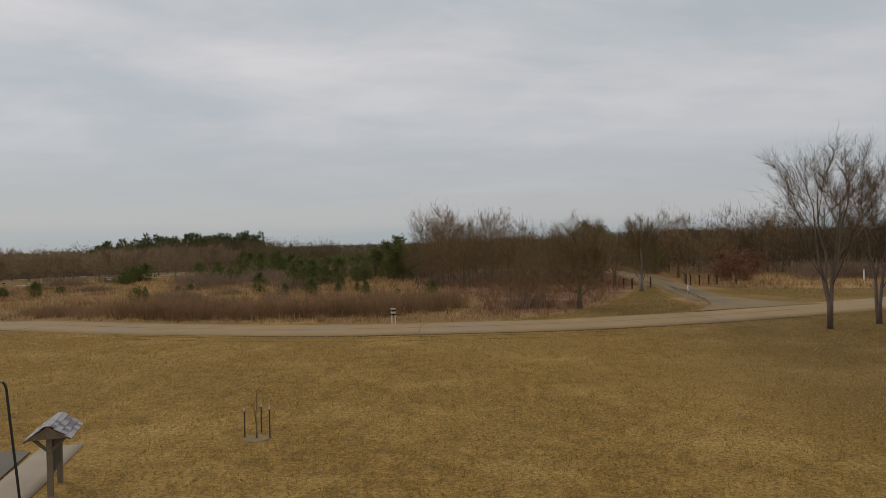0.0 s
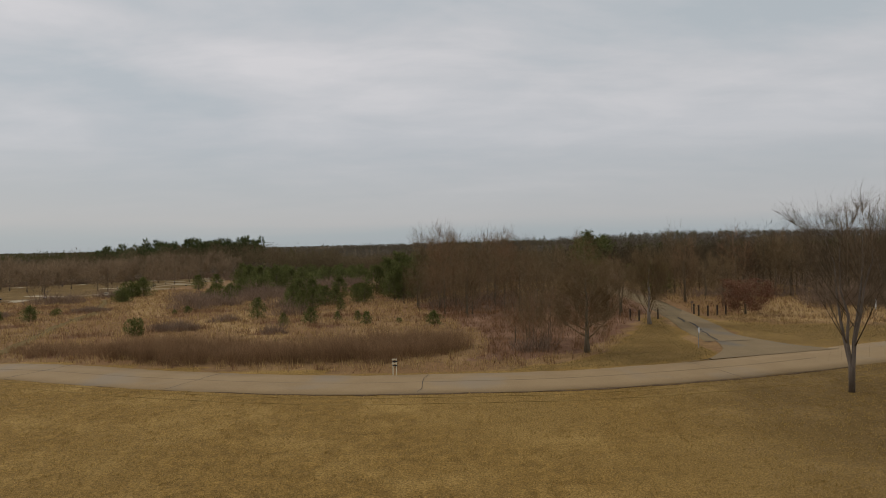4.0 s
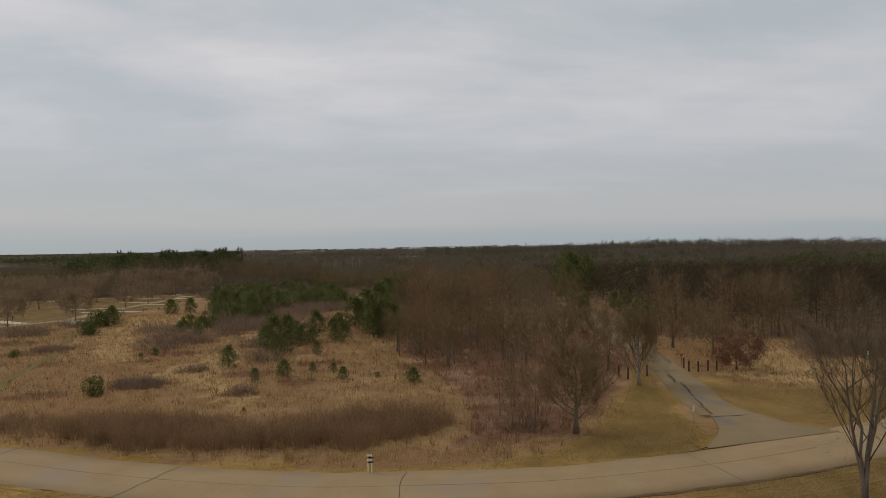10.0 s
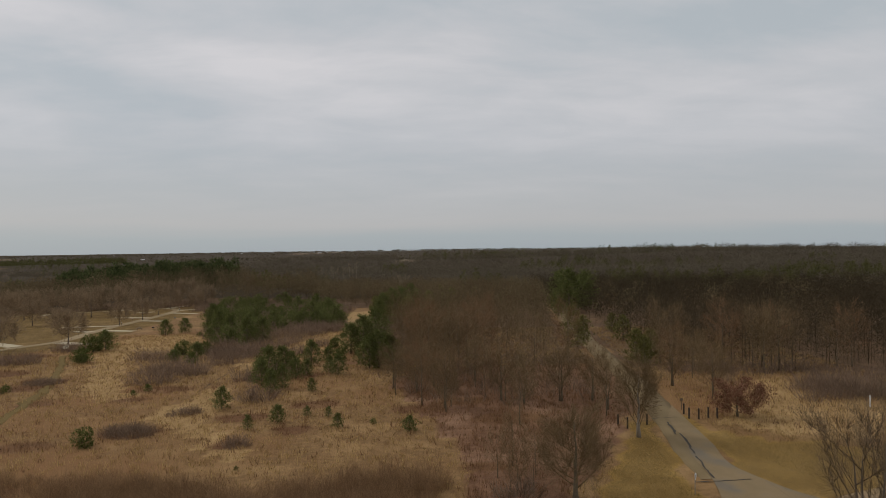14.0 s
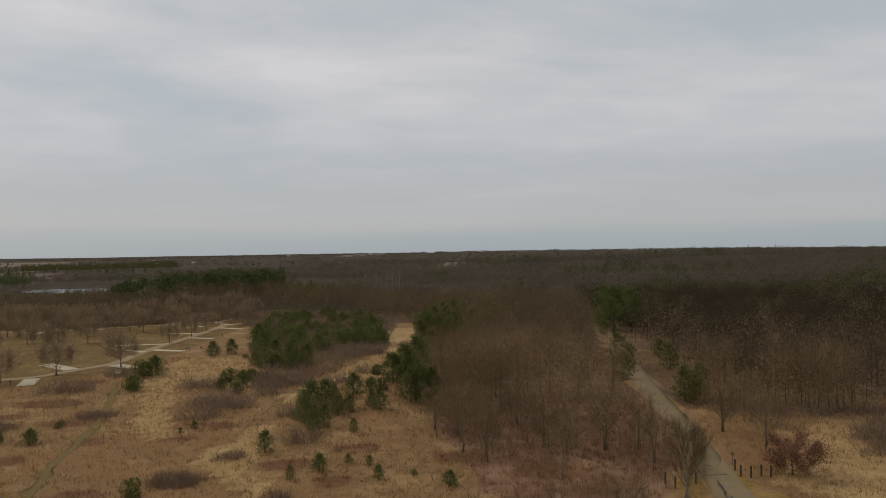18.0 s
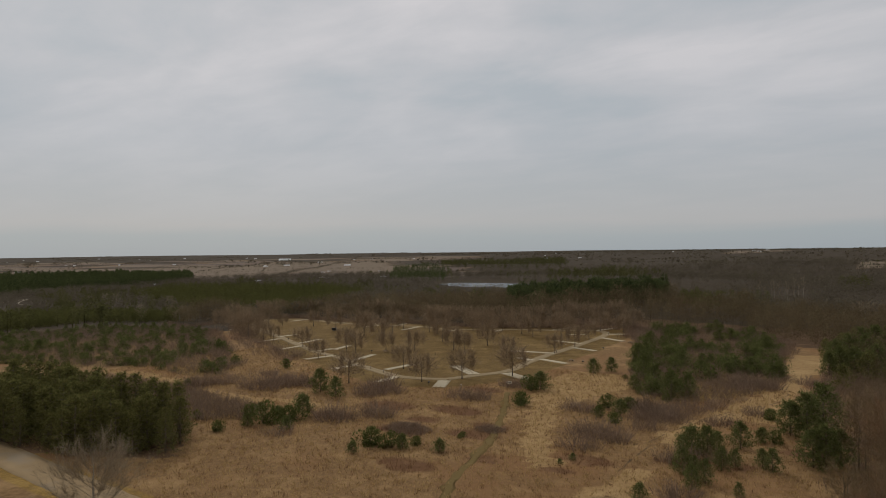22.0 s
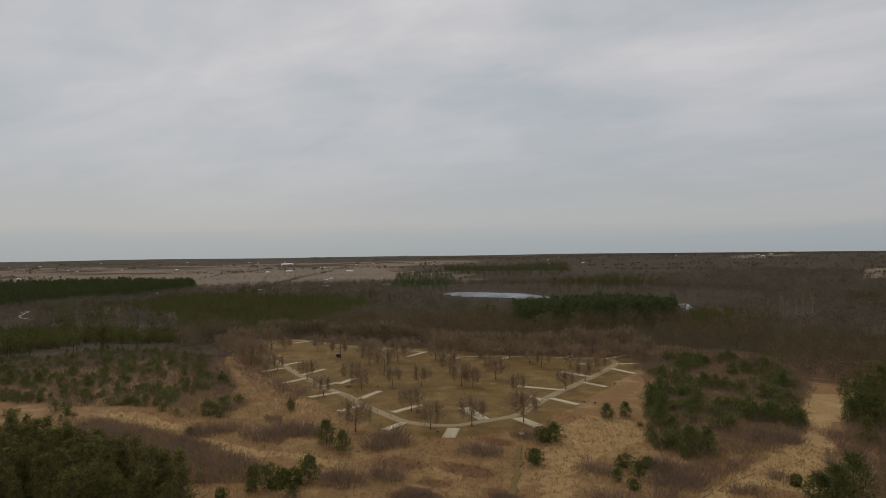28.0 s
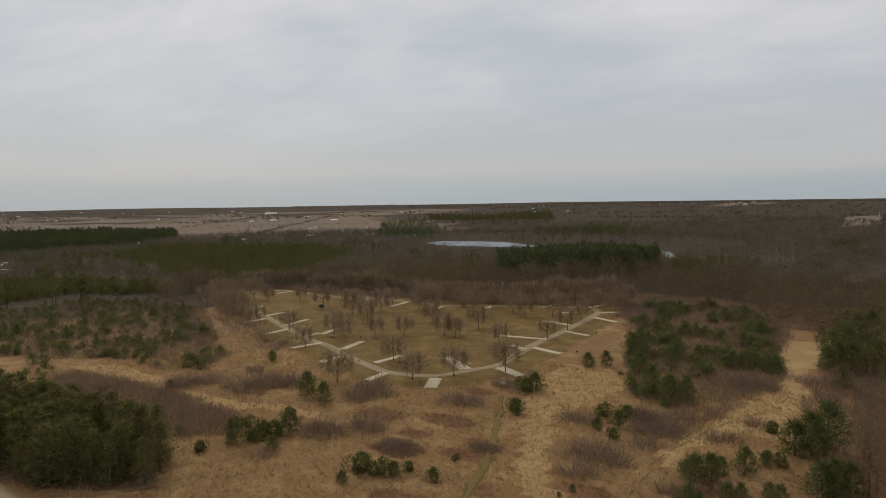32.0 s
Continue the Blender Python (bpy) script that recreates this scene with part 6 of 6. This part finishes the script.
def marker_posts(x, y):
    ob = thing("trail_marker", x, y, "pair of short pale posts with stacked dark arrow boards", "sign")
    for s in (-1, 1):
        part("post", box_bm(0.08, 0.08, 1.4, (0.13 * s, 0, 0.6), 0.012), M_stripe, ob)
    for k in range(4):
        part("arrow_board", box_bm(0.38, 0.04, 0.10, (0.03 * (-1) ** k, -0.065, 0.78 + 0.16 * k), 0.01), M_black if k % 2 == 0 else M_stripe, ob)
    return ob


marker_posts(-4.1, 51.9)


def sapling(x, y):
    ob = thing("staked_sapling", x, y, "thin bare sapling tied between three wooden stakes", "sapling")
    rng = np.random.default_rng(150)
    tr, cr = bare_tree(rng, H=1.9, R=0.42, r0=0.025, limbs=9, subs=3, twigs=90, tw=0.004, clear=0.2, rise=1.6)
    sheet("trunk", *tr, M_bark, ob)
    sheet("crown", *cr, M_twig, ob)
    for dx, dy, top in ((-0.42, 0.1, 1.02), (0.42, 0.05, 1.08), (-0.05, 0.75, 1.0)):
        st = part("stake", box_bm(0.038, 0.038, top + 0.2, (dx, dy, top / 2 - 0.1), 0.006), M_post, ob)
        part("stake_top", box_bm(0.042, 0.042, 0.12, (dx, dy, top - 0.06), 0.006), M_stripe, st, "pale painted tip")
    bm = bmesh.new()
    bmesh.ops.create_cone(bm, segments=18, radius1=0.5, radius2=0.4, depth=0.05, cap_ends=True)
    for v in bm.verts:
        v.co += Vector((rng.uniform(-0.06, 0.06), rng.uniform(-0.06, 0.06), 0.02))
    part("mulch_ring", bm, material("mulch", (0.17, 0.115, 0.055), (0.32, 0.23, 0.12), 0.2, 0.95, 0.5), ob)


sapling(-6.25, 21.3)


def kiosk(x, y, turn):
    ob = thing("notice_kiosk", x, y, "wooden notice kiosk with a small grey shingled roof", "kiosk", turn=turn)
    L, top, ridge = 1.25, 1.5, 1.78
    for s in (-1, 1):
        part("post", box_bm(0.13, 0.13, top + 0.3, (s * (L / 2 - 0.1), 0, top / 2 - 0.12), 0.012), M_timber, ob)
        for q in (-1, 1):
            part("brace", rod_bm([(s * (L / 2 - 0.1), 0, top - 0.38), (s * (L / 2 - 0.1), 0.36 * q, top - 0.02)], [0.045, 0.045], 4), M_timber, ob)
    board = part("notice_board", box_bm(L - 0.33, 0.09, 0.95, (0, 0, 0.98), 0.01), M_timber, ob)
    part("panel", box_bm(L - 0.55, 0.02, 0.75, (0, -0.052, 0.98)), M_bin, board, "dark panel")
    W, half = 0.44, L / 2 + 0.1
    for s in (-1, 1):
        bm = bmesh.new()
        pts = [(s * half, -W, top), (s * half, W, top), (s * half, 0, ridge)]
        back = [(s * (half - 0.05), p[1], p[2]) for p in pts]
        a, b = [bm.verts.new(p) for p in pts], [bm.verts.new(p) for p in back]
        bm.faces.new(a); bm.faces.new(b[::-1])
        for k in range(3):
            bm.faces.new([a[k], b[k], b[(k + 1) % 3], a[(k + 1) % 3]])
        bmesh.ops.recalc_face_normals(bm, faces=bm.faces)
        part("gable", bm, M_timber, ob)
    slope = np.arctan2(ridge - top, W)
    ln = np.hypot(W, ridge - top) + 0.1
    for s in (-1, 1):
        m = Matrix.Translation((0, 0, ridge + 0.02)) @ Matrix.Rotation(-s * slope, 4, "X")
        part("roof_deck", box_bm(2 * half + 0.06, ln, 0.03, (0, s * ln / 2, 0), 0, m), M_timber, ob)
        rows, cols = 4, 7
        for r in range(rows):
            for c in range(cols):
                w = (2 * half + 0.08) / cols
                mm = m @ Matrix.Translation((-half - 0.04 + w * (c + 0.5 + (0.12 if r % 2 else -0.12)), s * (ln * (rows - r - 0.5) / rows), 0.03 + 0.012 * r)) @ Matrix.Rotation(s * 0.05, 4, "X")
                part("shingle", box_bm(w * 0.95, ln / rows * 1.12, 0.014, (0, 0, 0), 0, mm), M_shingle, ob)
    part("ridge_cap", box_bm(2 * half + 0.06, 0.16, 0.03, (0, 0, ridge + 0.06), 0.01), M_shingle, ob)
    return ob


kiosk(-10.4, 17.2, 1.9)


def yard_pole(x, y):
    ob = thing("crook_pole", x, y, "thin black metal pole with a bent crook at its top", "pole")
    u = np.linspace(0, 1, 9)
    pts = [(0, 0, -0.2), (-0.15, 0.03, 1.2), (-0.32, 0.1, 2.4), (-0.42, 0.15, 3.1)] + [(-0.42 - 0.12 * (1 - np.cos(a)), 0.15, 3.1 + 0.30 * np.sin(a)) for a in u[1:] * np.pi * 0.8]
    part("rod", rod_bm(pts, [0.028] * len(pts), 7), M_black, ob)
    part("foot", rod_bm([(0, 0, -0.05), (0, 0, 0.12)], [0.06, 0.045], 8), M_black, ob)


yard_pole(-9.35, 14.3)
walk_line = [(-10.6, 13.5), (-11.3, 16.5), (-12.4, 20.9)]
w = ribbon("pavement", walk_line, 1.25, M_path, "pale concrete walk beside the car park", "path", rise=0.06, step=1.0)
bm = bmesh.new()
quad = [(-11.35, 13.4), (-12.0, 16.6), (-13.1, 20.4), (-22, 20.8), (-30, 20), (-30, 2), (-11, 2)]
bm.faces.new([bm.verts.new((x, y, float(ground_z(x, y)) + 0.045)) for x, y in quad])
bmesh.ops.recalc_face_normals(bm, faces=bm.faces)
bmesh.ops.triangulate(bm, faces=bm.faces[:])
tagged(part("car_park", bm, M_lot), "dark asphalt car park corner", "car park", kind="structure")


# ---------------------------------------------------------------- far off
def barn(x, y, turn, L=24, W=12, H=5):
    ob = thing("farm_shed", x, y, "long white farm shed far across the fields", "building", "far farm buildings", turn)
    part("wall", box_bm(L, W, H, (0, 0, H / 2 - 0.5)), M_white, ob)
    bm = bmesh.new()
    a = [bm.verts.new((s * (L / 2 + 0.4), q, z)) for s in (-1, 1) for q, z in ((-W / 2 - 0.4, H - 0.55), (0, H + 2.2), (W / 2 + 0.4, H - 0.55))]
    for f in ((0, 1, 4, 3), (1, 2, 5, 4), (0, 2, 1), (3, 4, 5), (0, 3, 5, 2)):
        bm.faces.new([a[k] for k in f])
    bmesh.ops.recalc_face_normals(bm, faces=bm.faces)
    part("roof", bm, M_roofs, ob)
    part("door", box_bm(0.12, 4, 3.6, (L / 2 + 0.05, 0, 1.7)), M_bin, ob)
    return ob


first = barn(-1981.1, 1754.3, 0.62, 46, 12, 5)
for x, y, turn, s in ((-2265.6, 1089, 0, 0.9), (-2348.7, 1100.4, 0.7, 0.5), (-2888.5, 1240.4, 1.4, 0.7), (-3305.4, 1357.8, 0.1, 0.7), (-2914.4, 1136.8, 0.8, 0.6), (-3332.9, 1717.1, 1.5, 0.7), (-2445.8, 1986.5, 0.2, 0.8), (-2701, 2139.7, 0.9, 0.8), (-1577.6, 2063.5, 1.6, 0.8), (-1697.5, 1945.7, 0.3, 0.7), (-1719.5, 1872, 1, 0.7), (-918.7, 1084.9, 1.7, 0.5), (-1012.7, 1025.4, 0.4, 0.5), (-978.5, 974.7, 1.1, 0.5), (-2952.8, 1714.8, 1.8, 0.7), (-3006.4, 1989.7, 0.5, 0.8)):
    copy_thing(first, Matrix.Translation((x, y, float(ground_z(x, y)))) @ Matrix.Rotation(turn, 4, "Z") @ Matrix.Scale(s * 0.34, 4))
rng = np.random.default_rng(170)
for n in range(26):
    r, a = rng.uniform(900, 3300), radians(rng.uniform(39, 72)) if n < 18 else radians(rng.uniform(-2, 38))
    r = r if n < 18 else rng.uniform(2200, 3300)
    x, y = -r * math.sin(a), r * math.cos(a)
    copy_thing(first, Matrix.Translation((x, y, float(ground_z(x, y)))) @ Matrix.Rotation(rng.uniform(0, 3), 4, "Z") @ Matrix.Scale(rng.uniform(0.18, 0.34) * (1 + r / 5000), 4))


# pale dead trees in a clearing of the far woods, and pale trees before the plantation
SNAG = [tree_meshes(200 + k, (M_bark_pale, M_twig_pale), H=15.0, R=2.2, r0=0.22, limbs=8, subs=3, twigs=120, tw=0.05, clear=0.35, rise=1.0, tl=0.06) for k in range(2)]
row_of("dead_tree", [(-82.2, 533.6), (-77.4, 557.7), (-74.3, 549), (-71.8, 553.4), (-60.9, 545.7), (-58.9, 554), (-56.5, 559.3), (-62.3, 521.2), (-74.5, 507.4)], SNAG,
       "pale dead standing tree in a clearing", "tree", "pale dead trees", (0.8, 1.2), 21)
row_of("pale_tree", [(-341.8, 231.7), (-341.8, 235.3), (-377.4, 229.3), (-460.6, 300.6), (-15.8, 397.6), (-11.8, 383.6), (-625, 336.1), (-617, 318.7), (-607.2, 337.6)], [tree_meshes(210, (M_bark_pale, M_twig_pale), H=11.0, R=3.4, r0=0.2, limbs=14, subs=5, twigs=700, tw=0.035, clear=0.1, rise=1.1, tl=0.09, haze=500)],
       "pale leafless tree before dark pines", "tree", "pale trees", (0.85, 1.15), 22)


def fire_grill(x, y, turn):
    ob = thing("fire_grill", x, y, "rusty steel park grill on a short post", "grill", "campsite grills", turn)
    part("post", rod_bm([(0, 0, -0.2), (0, 0, 0.75)], [0.05, 0.05], 6), M_black, ob)
    bm = box_bm(0.5, 0.4, 0.25, (0, 0, 0.87), 0.01)
    part("firebox", bm, M_black, ob)
    for k in range(5):
        part("grate_bar", box_bm(0.48, 0.015, 0.015, (0, -0.16 + 0.08 * k, 1.005)), M_steel, ob)
    return ob


first = fire_grill(-98.5, 145.4, 0.3)
for x, y, turn in ((-108.1, 178.4, 1.0), (-83.8, 229.1, 0.2), (-150.9, 182.9, 0.8), (-184.2, 190.3, 1.4), (-126.4, 175.4, 0.4), (-208.8, 196.3, 0.1), (-78.1, 197.5, 0.9)):
    copy_thing(first, Matrix.Translation((x, y, float(ground_z(x, y)))) @ Matrix.Rotation(turn, 4, "Z"))


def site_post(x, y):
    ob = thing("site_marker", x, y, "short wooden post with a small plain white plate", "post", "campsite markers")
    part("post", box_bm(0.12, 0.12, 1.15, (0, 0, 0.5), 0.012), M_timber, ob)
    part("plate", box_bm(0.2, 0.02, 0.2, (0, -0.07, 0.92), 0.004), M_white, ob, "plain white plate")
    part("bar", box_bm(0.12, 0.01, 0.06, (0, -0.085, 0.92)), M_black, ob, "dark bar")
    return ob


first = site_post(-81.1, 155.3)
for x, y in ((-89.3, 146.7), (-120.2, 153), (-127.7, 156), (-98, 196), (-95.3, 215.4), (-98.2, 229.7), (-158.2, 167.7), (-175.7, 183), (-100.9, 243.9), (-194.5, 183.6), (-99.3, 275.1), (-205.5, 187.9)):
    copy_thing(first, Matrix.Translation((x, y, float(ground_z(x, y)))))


def cargo_trailer(x, y, turn):
    ob = thing("utility_trailer", x, y, "small dark utility trailer parked on the campground", "trailer", turn=turn)
    part("body", box_bm(2.2, 1.3, 0.9, (0, 0, 0.95), 0.06), M_black, ob)
    part("lid", box_bm(2.24, 1.34, 0.1, (0, 0, 1.44), 0.03), M_bin, ob)
    part("front_panel", box_bm(0.03, 0.7, 0.5, (1.12, 0, 0.95), 0.01), M_white, ob, "white front panel")
    for s in (-1, 1):
        bm = bmesh.new()
        bmesh.ops.create_cone(bm, segments=16, radius1=0.33, radius2=0.33, depth=0.2, cap_ends=True)
        bmesh.ops.transform(bm, matrix=Matrix.Translation((-0.15, 0.75 * s, 0.33)) @ Matrix.Rotation(radians(90), 4, "X"), verts=bm.verts)
        wheel = part("wheel", bm, M_black, ob)
        bm = bmesh.new()
        bmesh.ops.create_cone(bm, segments=12, radius1=0.18, radius2=0.18, depth=0.22, cap_ends=True)
        bmesh.ops.transform(bm, matrix=Matrix.Translation((-0.15, 0.75 * s, 0.33)) @ Matrix.Rotation(radians(90), 4, "X"), verts=bm.verts)
        part("rim", bm, M_steel, wheel)
    part("tongue", rod_bm([(1.1, 0, 0.45), (2.2, 0, 0.42)], [0.05, 0.04], 6), M_steel, ob)
    part("jack", rod_bm([(2.1, 0, 0.0), (2.1, 0, 0.5)], [0.04, 0.03], 6), M_steel, ob)


cargo_trailer(-219.8, 234.4, 0.6)
ribbon("far_lane", [(-719.3, 270.7), (-758.6, 305.5), (-792.9, 335.7), (-701.1, 292.9), (-673.5, 291.5)], 2.4, M_path, "pale gravel lane beyond the plantation", "path", rise=0.1, step=4)
p = thing("marker_post", 57.5, 89, "short white marker post at the edge of the woods", "post")
part("post", box_bm(0.12, 0.12, 1.5, (0, 0, 0.7), 0.01), M_white, p)
part("cap", box_bm(0.16, 0.16, 0.04, (0, 0, 1.47), 0.01), M_steel, p)
p = thing("trail_sign", 32.7, 88.5, "small brown board on a thin post by the side road", "sign")
part("post", box_bm(0.09, 0.09, 1.6, (0, 0, 0.7), 0.01), M_timber, p)
part("board", box_bm(0.36, 0.04, 0.28, (0, -0.06, 1.35), 0.01), M_timber, p)


def trailhead_board(x, y, turn):
    ob = thing("trailhead_board", x, y, "low pale notice board on two posts beside the trail", "sign", turn=turn)
    for s in (-1, 1):
        part("post", box_bm(0.1, 0.1, 1.5, (0.55 * s, 0, 0.65), 0.012), M_timber, ob)
    board = part("board", box_bm(1.2, 0.06, 0.7, (0, -0.08, 0.98), 0.01), M_stripe, ob)
    part("top_rail", box_bm(1.3, 0.14, 0.05, (0, -0.05, 1.38), 0.01), M_timber, ob)
    part("bar", box_bm(0.8, 0.01, 0.1, (0, -0.115, 1.1)), M_black, board, "dark bar")


trailhead_board(-79.9, 154.8, 0.6)
